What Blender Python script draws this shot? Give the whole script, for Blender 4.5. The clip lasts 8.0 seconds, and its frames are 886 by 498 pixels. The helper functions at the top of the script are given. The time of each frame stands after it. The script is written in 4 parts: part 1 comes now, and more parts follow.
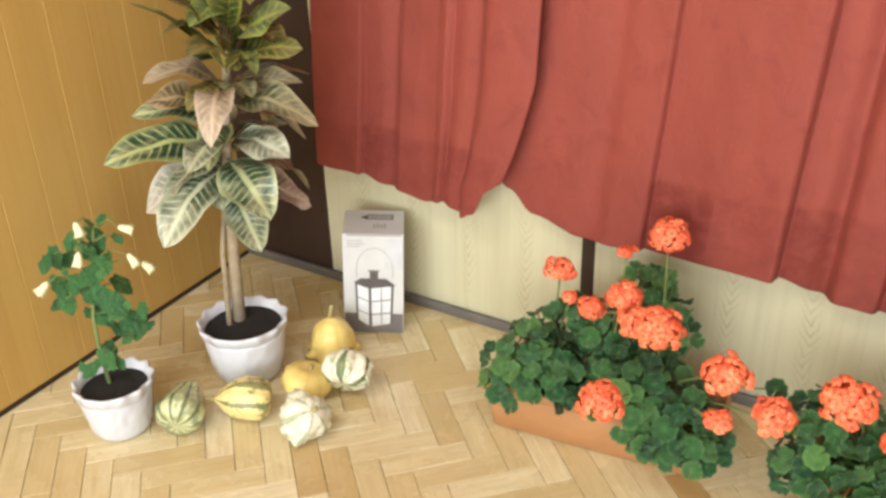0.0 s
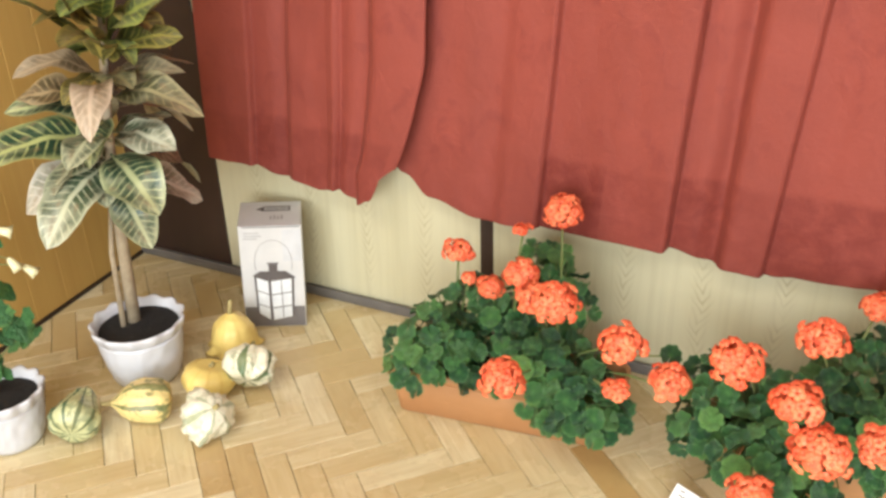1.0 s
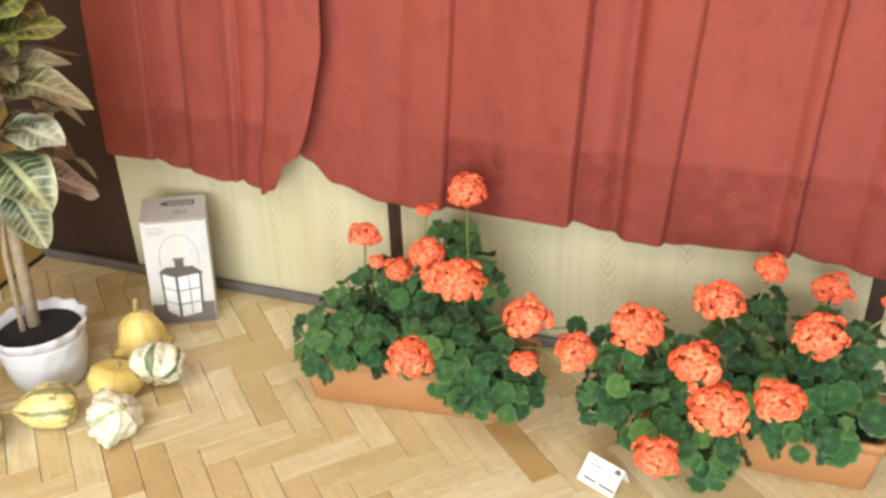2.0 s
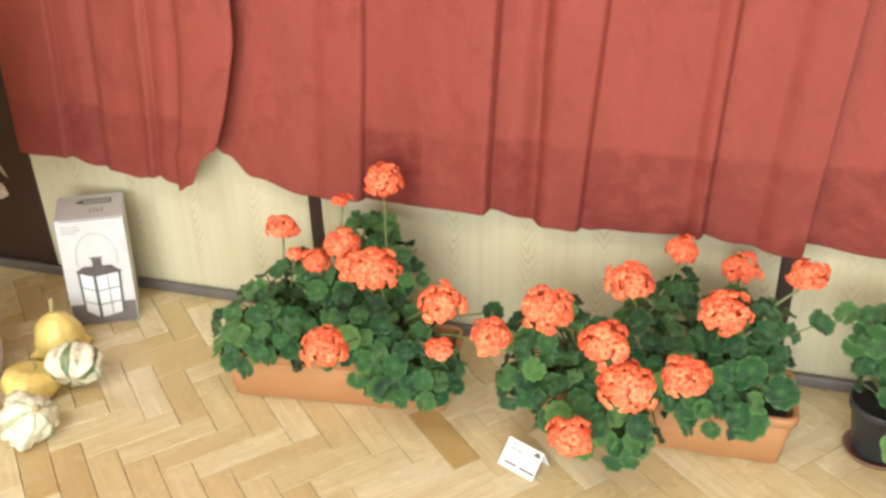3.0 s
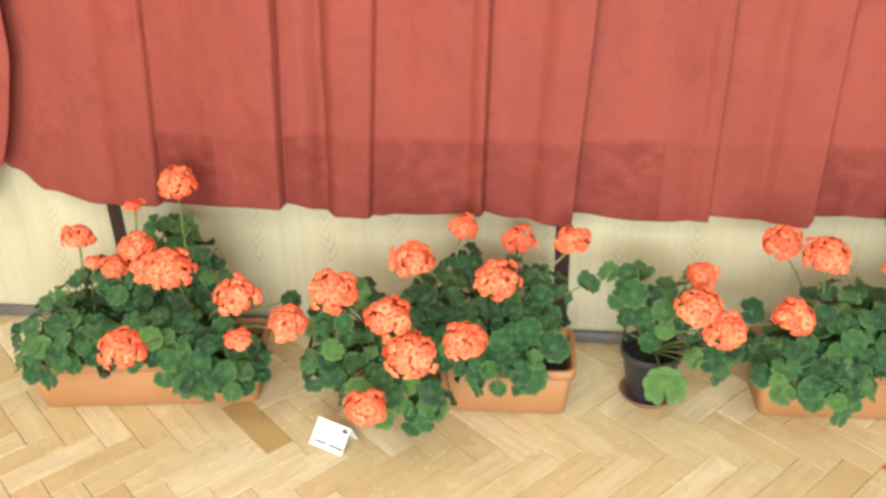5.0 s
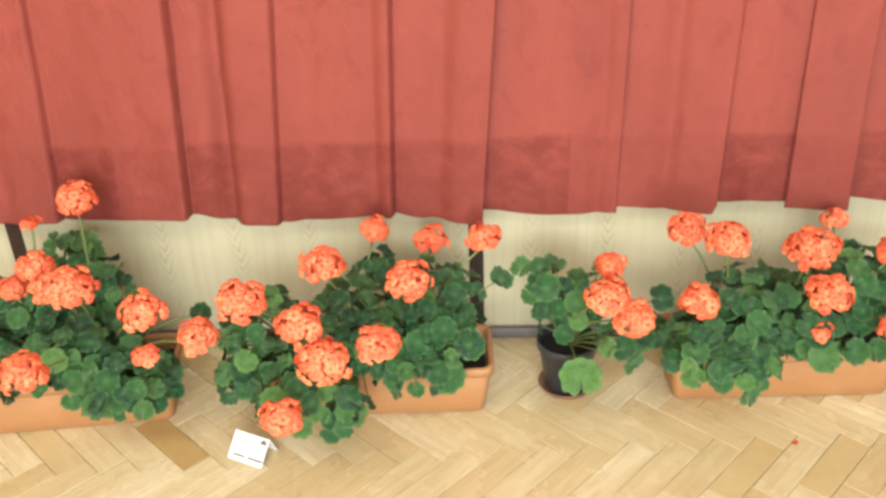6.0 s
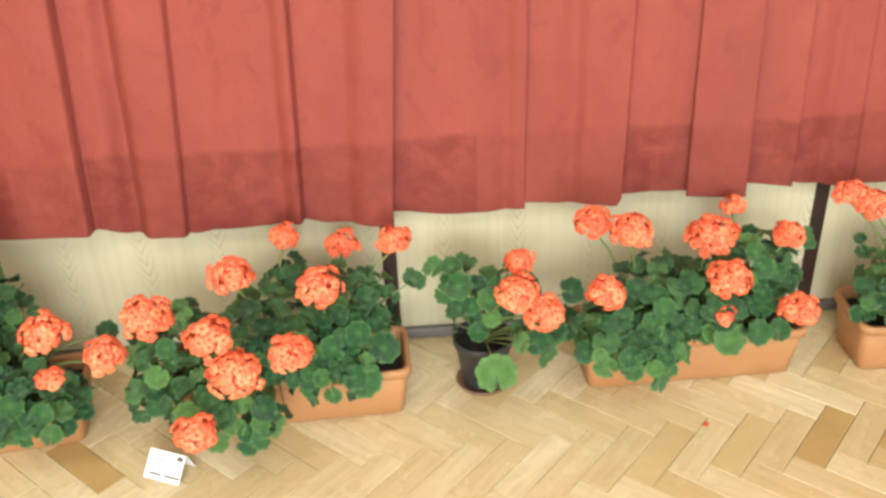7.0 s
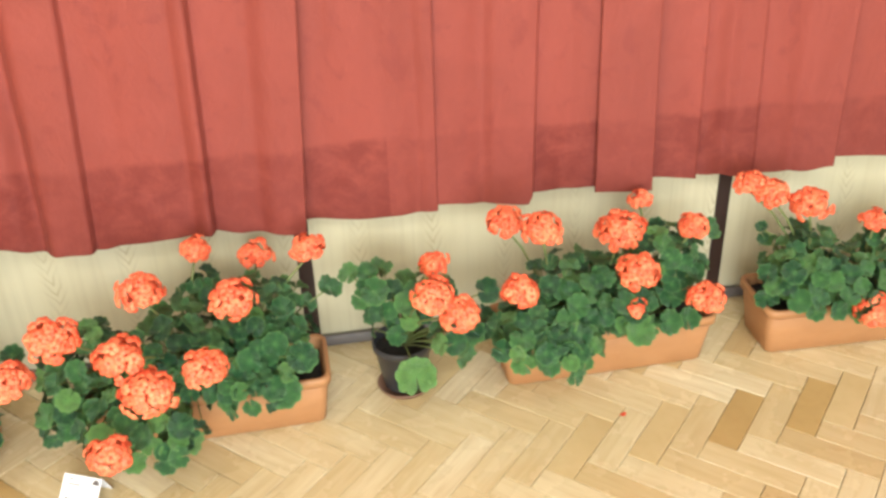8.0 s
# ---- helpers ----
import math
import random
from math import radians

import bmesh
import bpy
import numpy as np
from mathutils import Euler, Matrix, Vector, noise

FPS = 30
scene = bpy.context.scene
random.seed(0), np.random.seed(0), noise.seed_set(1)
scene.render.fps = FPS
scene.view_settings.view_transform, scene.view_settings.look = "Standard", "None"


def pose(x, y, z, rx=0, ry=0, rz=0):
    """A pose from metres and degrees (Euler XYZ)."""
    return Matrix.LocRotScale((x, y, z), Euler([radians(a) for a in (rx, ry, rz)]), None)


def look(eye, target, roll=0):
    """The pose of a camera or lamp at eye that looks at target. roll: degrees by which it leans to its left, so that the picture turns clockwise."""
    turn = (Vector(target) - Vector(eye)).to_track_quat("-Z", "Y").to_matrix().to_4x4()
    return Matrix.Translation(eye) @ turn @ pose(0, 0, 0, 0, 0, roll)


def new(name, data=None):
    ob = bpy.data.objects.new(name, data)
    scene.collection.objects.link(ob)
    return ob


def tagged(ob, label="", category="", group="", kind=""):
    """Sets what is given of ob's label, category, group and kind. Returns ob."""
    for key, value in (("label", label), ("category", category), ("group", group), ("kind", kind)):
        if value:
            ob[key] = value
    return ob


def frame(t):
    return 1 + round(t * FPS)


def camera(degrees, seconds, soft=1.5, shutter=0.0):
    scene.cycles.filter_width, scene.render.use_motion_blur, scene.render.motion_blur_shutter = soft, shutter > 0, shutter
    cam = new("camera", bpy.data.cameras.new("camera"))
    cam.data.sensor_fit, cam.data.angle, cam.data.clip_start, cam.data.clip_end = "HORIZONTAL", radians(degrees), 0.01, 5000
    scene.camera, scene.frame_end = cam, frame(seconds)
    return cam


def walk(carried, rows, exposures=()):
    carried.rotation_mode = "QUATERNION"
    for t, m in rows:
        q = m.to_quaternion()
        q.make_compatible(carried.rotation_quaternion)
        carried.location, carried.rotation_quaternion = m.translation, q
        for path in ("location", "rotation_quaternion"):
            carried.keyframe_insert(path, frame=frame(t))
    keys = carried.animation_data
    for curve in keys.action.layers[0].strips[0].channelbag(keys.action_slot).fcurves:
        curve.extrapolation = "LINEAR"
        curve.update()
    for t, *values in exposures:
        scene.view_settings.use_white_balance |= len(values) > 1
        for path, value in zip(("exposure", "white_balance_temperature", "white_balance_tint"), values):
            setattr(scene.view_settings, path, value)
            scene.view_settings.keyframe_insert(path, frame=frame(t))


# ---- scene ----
cam = camera(52.8, 8.0, 2.9)
PATH = [
    (0, (2.207, -1.924, 1.39), (1.224, -0.44, 0.477), -1.9),
    (0.5, (2.215, -1.91, 1.384), (1.321, -0.38, 0.456), -1.9),
    (1, (2.234, -1.906, 1.369), (1.426, -0.332, 0.434), -1.9),
    (1.5, (2.257, -1.901, 1.358), (1.537, -0.294, 0.411), -2.1),
    (3, (2.356, -1.885, 1.315), (1.802, -0.215, 0.364), -2.0),
    (3.5, (2.409, -1.931, 1.329), (1.935, -0.242, 0.368), -1.4),
    (4, (2.461, -1.958, 1.348), (2.066, -0.254, 0.379), -1.4),
    (4.5, (2.49, -1.968, 1.347), (2.176, -0.246, 0.381), -1.5),
    (6, (2.555, -1.952, 1.338), (2.473, -0.203, 0.371), -2.2),
    (6.5, (2.574, -1.952, 1.34), (2.573, -0.203, 0.371), -2.3),
    (7, (2.591, -1.95, 1.346), (2.672, -0.207, 0.369), -2.4),
    (7.5, (2.609, -1.952, 1.348), (2.771, -0.216, 0.368), -2.5),
    (8, (2.617, -1.952, 1.355), (2.862, -0.228, 0.372), -2.3),
]
walk(cam, [(t, look(eye, target, roll)) for t, eye, target, roll in PATH], [(0.0, -0.10), (2.0, -0.05), (3.5, 0.07), (6.5, 0.19), (8.0, 0.19)])

# ---- light: a closed hall lit from its ceiling and by an added rear fill ----
world = bpy.data.worlds.new("hall_air")
scene.world = world
world.use_nodes = True
world.node_tree.nodes["Background"].inputs[0].default_value = (1.0, 0.93, 0.82, 1)
world.node_tree.nodes["Background"].inputs[1].default_value = 0.25


def ceiling_lamp(x, y, sx, sy, watts):
    lamp = bpy.data.lights.new("ceiling_tube", "AREA")
    lamp.shape, lamp.size, lamp.size_y, lamp.energy, lamp.color = "RECTANGLE", sx, sy, watts, (1.0, 0.98, 0.94)
    ob = new("ceiling_tube", lamp)
    ob.location = (x, y, 2.9)
    return ob


ceiling_lamp(1.2, -2.3, 1.4, 0.5, 36)
ceiling_lamp(3.4, -2.3, 1.4, 0.5, 27)
# added fill lamp behind the camera, brightens the wall below the curtains
rear_fill = bpy.data.lights.new("rear_fill_lamp", "AREA")
rear_fill.shape, rear_fill.size, rear_fill.size_y, rear_fill.energy, rear_fill.color = "RECTANGLE", 3.7, 2.1, 310, (0.91, 0.965, 1.0)
rear_fill_ob = new("rear_fill_lamp", rear_fill)
rear_fill_ob.matrix_world = look((2.62, -5.0, 1.55), (2.62, 0.0, 1.3))


# ---- materials ----
class Mat:
    """A small builder of node materials."""

    def __init__(self, name, rough=0.5, metallic=0.0):
        self.m = bpy.data.materials.new(name)
        self.m.use_nodes = True
        self.n, self.l = self.m.node_tree.nodes, self.m.node_tree.links
        self.b = self.n["Principled BSDF"]
        self.b.inputs["Roughness"].default_value = rough
        self.b.inputs["Metallic"].default_value = metallic

    def put(self, value, socket):
        if hasattr(value, "is_output"):
            self.l.new(value, socket)
        elif isinstance(value, (tuple, list)):
            socket.default_value = (*value, 1) if len(value) == 3 and socket.type == "RGBA" else value
        else:
            socket.default_value = value

    def node(self, kind, **values):
        nd = self.n.new(kind)
        for k, v in values.items():
            self.put(v, nd.inputs[k])
        return nd

    def coord(self, which="Object", scale=(1, 1, 1), rot=(0, 0, 0)):
        tc = self.n.new("ShaderNodeTexCoord")
        mp = self.n.new("ShaderNodeMapping")
        self.l.new(tc.outputs[which], mp.inputs[0])
        mp.inputs["Scale"].default_value = scale
        mp.inputs["Rotation"].default_value = rot
        return mp.outputs[0]

    def place(self, scale=(1, 1, 1)):
        g = self.n.new("ShaderNodeNewGeometry")
        mp = self.n.new("ShaderNodeMapping")
        self.l.new(g.outputs["Position"], mp.inputs[0])
        mp.inputs["Scale"].default_value = scale
        return mp.outputs[0]

    def noise(self, vec, scale, detail=4.0, rough=0.55, distortion=0.0):
        nd = self.node("ShaderNodeTexNoise", Vector=vec, Scale=scale, Detail=detail, Roughness=rough, Distortion=distortion)
        return nd.outputs["Fac"]

    def math(self, op, a, b=0.0, clamp=False):
        nd = self.n.new("ShaderNodeMath")
        nd.operation, nd.use_clamp = op, clamp
        self.put(a, nd.inputs[0])
        self.put(b, nd.inputs[1])
        return nd.outputs[0]

    def ramp(self, fac, stops, smooth=False, step=False):
        nd = self.n.new("ShaderNodeValToRGB")
        if step:
            nd.color_ramp.interpolation = "CONSTANT"
        if smooth:
            nd.color_ramp.interpolation = "EASE"
        el = nd.color_ramp.elements
        while len(el) < len(stops):
            el.new(0.5)
        for e, (p, c) in zip(el, stops):
            e.position = p
            e.color = (c, c, c, 1) if isinstance(c, (int, float)) else (*c, 1)
        self.put(fac, nd.inputs[0])
        return nd.outputs[0]

    def mix(self, fac, a, b, how="MIX"):
        nd = self.n.new("ShaderNodeMix")
        nd.data_type, nd.blend_type = "RGBA", how
        self.put(fac, nd.inputs[0])
        self.put(a, nd.inputs[6])
        self.put(b, nd.inputs[7])
        return nd.outputs[2]

    def rand(self, island=False):
        if island:
            return self.n.new("ShaderNodeNewGeometry").outputs["Random Per Island"]
        return self.n.new("ShaderNodeObjectInfo").outputs["Random"]

    def xyz(self, vec):
        nd = self.n.new("ShaderNodeSeparateXYZ")
        self.l.new(vec, nd.inputs[0])
        return nd.outputs

    def colour(self, c):
        self.put(c, self.b.inputs["Base Color"])
        return self

    def rough(self, r):
        self.put(r, self.b.inputs["Roughness"])
        return self

    def bump(self, h, strength=0.3, dist=0.002):
        nd = self.node("ShaderNodeBump", Height=h, Strength=strength, Distance=dist)
        self.l.new(nd.outputs[0], self.b.inputs["Normal"])
        return self


def m_parquet(name, island):
    k = Mat(name, 0.32)
    vec = k.coord("UV")
    r = k.rand(island)
    shift = k.node("ShaderNodeCombineXYZ", X=k.math("MULTIPLY", r, 37.0), Y=k.math("MULTIPLY", r, 91.0), Z=0.0).outputs[0]
    add = k.n.new("ShaderNodeVectorMath")
    k.l.new(vec, add.inputs[0])
    k.l.new(shift, add.inputs[1])
    mp = k.n.new("ShaderNodeMapping")
    k.l.new(add.outputs[0], mp.inputs[0])
    mp.inputs["Scale"].default_value = (6, 70, 1)
    grain = k.noise(mp.outputs[0], 1.0, 6, 0.65, 0.6)
    mp2 = k.n.new("ShaderNodeMapping")
    k.l.new(add.outputs[0], mp2.inputs[0])
    mp2.inputs["Scale"].default_value = (4, 16, 1)
    cloud = k.noise(mp2.outputs[0], 1.0, 3, 0.5, 1.2)
    base = k.ramp(r, [(0.0, (0.50, 0.350, 0.165)), (0.10, (0.57, 0.440, 0.230)), (0.40, (0.655, 0.540, 0.315)), (0.8, (0.71, 0.610, 0.385)), (1.0, (0.77, 0.685, 0.465))])
    c = k.mix(k.ramp(cloud, [(0.35, 0.0), (0.75, 0.45)]), base, (0.54, 0.40, 0.19))
    c = k.mix(k.ramp(grain, [(0.42, 0.0), (0.78, 0.5)]), c, (0.42, 0.285, 0.12))
    wear = k.noise(k.place(), 2.3, 5, 0.6)
    c = k.mix(k.ramp(wear, [(0.55, 0.0), (0.8, 0.35)]), c, (0.38, 0.25, 0.11))
    k.colour(c)
    k.rough(k.ramp(k.noise(k.place(), 9, 5), [(0.3, 0.17), (0.75, 0.38)]))
    k.bump(grain, 0.12, 0.001)
    return k.m


def m_veneer(name, light, dark, streak, freq, rough=0.4, cathedral=0.0):
    """Wood veneer with upright grain; cathedral adds the arched figure down the middle of a sheet."""
    k = Mat(name, rough)
    fine = k.noise(k.place((55, 55, 1.6)), freq, 5, 0.6, 0.4)
    broad = k.noise(k.place((5, 5, 0.35)), 1.0, 3, 0.5, 0.5)
    c = k.mix(k.ramp(broad, [(0.3, 0.0), (0.7, 1.0)]), light, dark)
    c = k.mix(k.ramp(fine, [(0.45, 0.0), (0.75, 0.36)]), c, streak)
    if cathedral:
        p = k.xyz(k.place())
        u = k.math("SUBTRACT", k.math("FRACT", k.math("MULTIPLY", p[0], 5.4)), 0.5)
        u = k.math("ADD", u, k.math("MULTIPLY", k.math("SUBTRACT", k.noise(k.place((2, 2, 5)), 2.0, 3), 0.5), 0.25))
        near = k.math("SUBTRACT", 1.0, k.math("MULTIPLY", k.math("ABSOLUTE", u), 6.5), True)
        arch = k.math("SINE", k.math("MULTIPLY", k.math("SUBTRACT", k.math("ADD", p[2], k.math("MULTIPLY", k.noise(k.place((1, 1, 1)), 11.0, 3), 0.03)), k.math("MULTIPLY", k.math("ABSOLUTE", u), 0.34)), 210.0))
        lines = k.math("MULTIPLY", k.ramp(arch, [(0.1, 0.0), (0.9, 0.75)]), near)
        patchy = k.ramp(k.noise(k.place((3, 3, 4.0)), 2.4, 2), [(0.36, 0.15), (0.56, 1.0)])
        c = k.mix(k.math("MULTIPLY", k.math("MULTIPLY", lines, patchy), cathedral), c, streak)
    k.colour(c)
    k.bump(fine, 0.08, 0.001)
    return k.m


def m_velvet():
    k = Mat("red_velvet", 0.75)
    k.b.inputs["Sheen Weight"].default_value = 0.03
    k.b.inputs["Sheen Roughness"].default_value = 0.45
    k.b.inputs["Sheen Tint"].default_value = (1.0, 0.62, 0.55, 1)
    p = k.xyz(k.place())
    soft = k.noise(k.place((1, 1, 0.6)), 5.0, 4, 0.6, 0.6)
    crush = k.noise(k.place((1, 1, 0.8)), 13.0, 5, 0.62, 0.5)
    c = k.mix(k.ramp(soft, [(0.3, 0.0), (0.72, 1.0)]), (0.266, 0.049, 0.033), (0.216, 0.038, 0.025))
    # pressed spots in the pile, a hand wide
    c = k.mix(k.ramp(crush, [(0.56, 0.0), (0.66, 0.55)]), c, (0.195, 0.030, 0.022))
    # the darker band along the hem, stronger on some pleats than on others
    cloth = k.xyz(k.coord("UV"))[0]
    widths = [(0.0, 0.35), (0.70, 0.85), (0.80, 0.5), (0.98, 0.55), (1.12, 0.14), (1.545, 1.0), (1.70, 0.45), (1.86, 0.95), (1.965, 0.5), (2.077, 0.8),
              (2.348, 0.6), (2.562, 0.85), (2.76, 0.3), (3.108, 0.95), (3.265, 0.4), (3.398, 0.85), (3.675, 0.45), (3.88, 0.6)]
    pleat_weight = k.ramp(k.math("DIVIDE", cloth, 4.0), [(x / 4.0, v) for x, v in widths], step=True)
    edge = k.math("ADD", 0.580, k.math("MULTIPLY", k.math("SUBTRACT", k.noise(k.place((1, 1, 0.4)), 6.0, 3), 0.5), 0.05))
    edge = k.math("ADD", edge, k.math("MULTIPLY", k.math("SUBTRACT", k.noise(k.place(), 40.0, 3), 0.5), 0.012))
    band = k.math("MULTIPLY", k.math("MULTIPLY", k.math("SUBTRACT", edge, p[2]), 60.0, True), pleat_weight)
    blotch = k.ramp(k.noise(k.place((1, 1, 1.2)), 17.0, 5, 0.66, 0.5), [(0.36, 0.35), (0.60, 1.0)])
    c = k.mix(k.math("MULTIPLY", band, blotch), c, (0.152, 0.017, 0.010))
    k.colour(c)
    weave = k.noise(k.place((1, 1, 1)), 420.0, 2)
    rumple = k.noise(k.place((1, 1, 0.7)), 24.0, 4, 0.6, 0.8)
    k.bump(k.math("ADD", k.math("ADD", k.math("MULTIPLY", weave, 0.2), crush), k.math("MULTIPLY", rumple, 0.9)), 0.42, 0.007)
    return k.m


def m_plain(name, a, b, scale=8.0, rough=0.5, bump=0.1, dist=0.001, metallic=0.0):
    k = Mat(name, rough, metallic)
    f = k.noise(k.coord(), scale, 5, 0.6)
    k.colour(k.mix(k.ramp(f, [(0.3, 0.0), (0.7, 1.0)]), a, b))
    k.bump(k.noise(k.coord(), scale * 9, 4), bump, dist)
    return k.m


def m_terracotta():
    k = Mat("terracotta_plastic", 0.55)
    f = k.noise(k.place((1, 1, 2)), 9.0, 5, 0.6, 0.4)
    fine = k.noise(k.place(), 160.0, 3)
    c = k.mix(k.ramp(f, [(0.3, 0.0), (0.75, 1.0)]), (0.430, 0.212, 0.088), (0.375, 0.176, 0.070))
    scuff = k.ramp(k.noise(k.place((1, 1, 5)), 26.0, 5, 0.7), [(0.60, 0.0), (0.75, 0.45)])
    k.colour(k.mix(scuff, c, (0.54, 0.28, 0.14)))
    k.bump(fine, 0.1, 0.001)
    return k.m


def m_soil():
    k = Mat("dark_soil", 0.95)
    f = k.noise(k.coord(), 60.0, 6, 0.7)
    k.colour(k.ramp(f, [(0.3, (0.005, 0.0045, 0.004)), (0.6, (0.016, 0.013, 0.011)), (0.8, (0.05, 0.04, 0.03))]))
    k.bump(f, 0.9, 0.006)
    return k.m


def m_leaf():
    k = Mat("geranium_leaf_green", 0.33)
    p = k.xyz(k.coord())
    r = k.math("SQRT", k.math("ADD", k.math("MULTIPLY", p[0], p[0]), k.math("MULTIPLY", p[1], p[1])))
    r = k.math("ADD", r, k.math("MULTIPLY", k.math("SUBTRACT", k.noise(k.coord(), 3.0, 3), 0.5), 0.5))
    rnd = k.rand()
    young = k.ramp(rnd, [(0.0, (0.011, 0.054, 0.022)), (0.3, (0.027, 0.098, 0.034)), (0.65, (0.050, 0.145, 0.042)), (0.9, (0.088, 0.200, 0.052)), (1.0, (0.130, 0.265, 0.070))])
    zone = k.ramp(r, [(0.0, 0.0), (0.30, 0.12), (0.58, 0.30), (0.88, 0.0)], True)
    c = k.mix(zone, young, (0.010, 0.046, 0.018))
    ang = k.math("ARCTAN2", p[1], p[0])
    vein = k.ramp(k.math("ABSOLUTE", k.math("SINE", k.math("MULTIPLY", ang, 3.5))), [(0.0, 0.45), (0.12, 0.0)])
    c = k.mix(k.ramp(r, [(0.84, 0.0), (1.0, 0.65)]), c, (0.12, 0.26, 0.09))
    c = k.mix(k.ramp(r, [(0.0, 0.6), (0.35, 0.0)]), c, (0.10, 0.24, 0.07))
    c = k.mix(vein, c, (0.09, 0.21, 0.075))
    c = k.mix(k.ramp(k.noise(k.coord(), 3.0, 4), [(0.45, 0.0), (0.8, 0.5)]), c, (0.065, 0.17, 0.055))
    k.colour(c)
    k.b.inputs["Subsurface Weight"].default_value = 0.05
    k.b.inputs["Subsurface Scale"].default_value = 0.004
    k.bump(k.math("ADD", k.noise(k.coord(), 7.0, 3), k.math("MULTIPLY", vein, -0.5)), 0.5, 0.08)
    return k.m


def m_soft_leaf():
    k = Mat("soft_green_leaf", 0.5)
    p = k.xyz(k.coord())
    f = k.noise(k.coord(), 4.0, 4)
    c = k.mix(k.ramp(f, [(0.35, 0.0), (0.7, 1.0)]), k.ramp(k.rand(), [(0.0, (0.026, 0.105, 0.032)), (0.6, (0.050, 0.165, 0.042)), (1.0, (0.095, 0.215, 0.055))]), (0.030, 0.115, 0.034))
    ang = k.math("ARCTAN2", p[1], p[0])
    vein = k.ramp(k.math("ABSOLUTE", k.math("SINE", k.math("MULTIPLY", ang, 2.5))), [(0.0, 0.5), (0.10, 0.0)])
    k.colour(k.mix(vein, c, (0.11, 0.24, 0.08)))
    k.bump(k.math("SUBTRACT", f, vein), 0.5, 0.06)
    return k.m


def m_petal():
    k = Mat("orange_red_petal", 0.55)
    p = k.xyz(k.coord())
    r = k.math("SQRT", k.math("ADD", k.math("MULTIPLY", p[0], p[0]), k.math("MULTIPLY", p[1], p[1])))
    rnd = k.rand()
    c = k.ramp(rnd, [(0.0, (0.76, 0.105, 0.040)), (0.5, (0.88, 0.168, 0.070)), (1.0, (0.93, 0.235, 0.104))])
    # darkened centre paints the shade in the creases between petals
    c = k.mix(k.ramp(r, [(0.0, 0.75), (0.22, 0.5), (0.46, 0.0)]), c, (0.58, 0.050, 0.020))
    c = k.mix(k.ramp(r, [(0.75, 0.0), (1.0, 0.4)]), c, (0.93, 0.26, 0.12))
    k.colour(c)
    k.b.inputs["Subsurface Weight"].default_value = 0.15
    k.b.inputs["Subsurface Scale"].default_value = 0.004
    return k.m


def m_croton(name, fleshes, lines, pale_most):
    k = Mat(name, 0.36)
    uv = k.xyz(k.coord("UV"))
    side = k.math("ABSOLUTE", k.math("SUBTRACT", k.math("MULTIPLY", uv[0], 2.0), 1.0))
    wob = k.math("MULTIPLY", k.math("SUBTRACT", k.noise(k.coord("UV", (3, 9, 1)), 1.0, 2), 0.5), 0.35)
    comb = k.math("ADD", k.math("SUBTRACT", k.math("MULTIPLY", uv[1], 12.5), k.math("MULTIPLY", side, 1.7)), wob)
    v = k.math("ABSOLUTE", k.math("SUBTRACT", k.math("FRACT", comb), 0.5))
    vein = k.math("MULTIPLY", k.ramp(v, [(0.0, 1.0), (0.07, 0.8), (0.17, 0.0)]), k.ramp(k.noise(k.coord("UV", (2, 3, 1)), 2.2, 3), [(0.35, 0.35), (0.6, 1.0)]))
    rib = k.ramp(side, [(0.0, 1.0), (0.08, 0.9), (0.15, 0.0)])
    rim = k.ramp(side, [(0.74, 0.0), (0.97, 0.75)])
    rnd = k.rand()
    flesh, line = k.ramp(rnd, fleshes), k.ramp(rnd, lines)
    # pale patches that take over the tip and the rim of a leaf
    spread = k.math("ADD", k.noise(k.coord("UV", (1.4, 1.8, 1)), 1.9, 3), k.math("ADD", k.math("MULTIPLY", uv[1], 0.45), k.math("MULTIPLY", k.math("SUBTRACT", rnd, 0.5), 0.22)))
    pale = k.ramp(spread, [(0.66, 0.0), (0.98, pale_most)])
    c = k.mix(pale, flesh, k.mix(0.40, line, (0.42, 0.38, 0.29)))
    c = k.mix(k.math("MULTIPLY", k.math("MAXIMUM", k.math("MULTIPLY", vein, 0.95), k.math("MAXIMUM", rib, rim)), 0.9), c, line)
    burn = k.ramp(k.noise(k.coord("UV", (2, 2, 1)), 2.7, 4), [(0.56, 0.0), (0.70, 0.65)])
    c = k.mix(burn, c, (0.25, 0.16, 0.085))
    k.colour(c)
    k.bump(k.math("MAXIMUM", vein, rib), -0.35, 0.003)
    return k.m


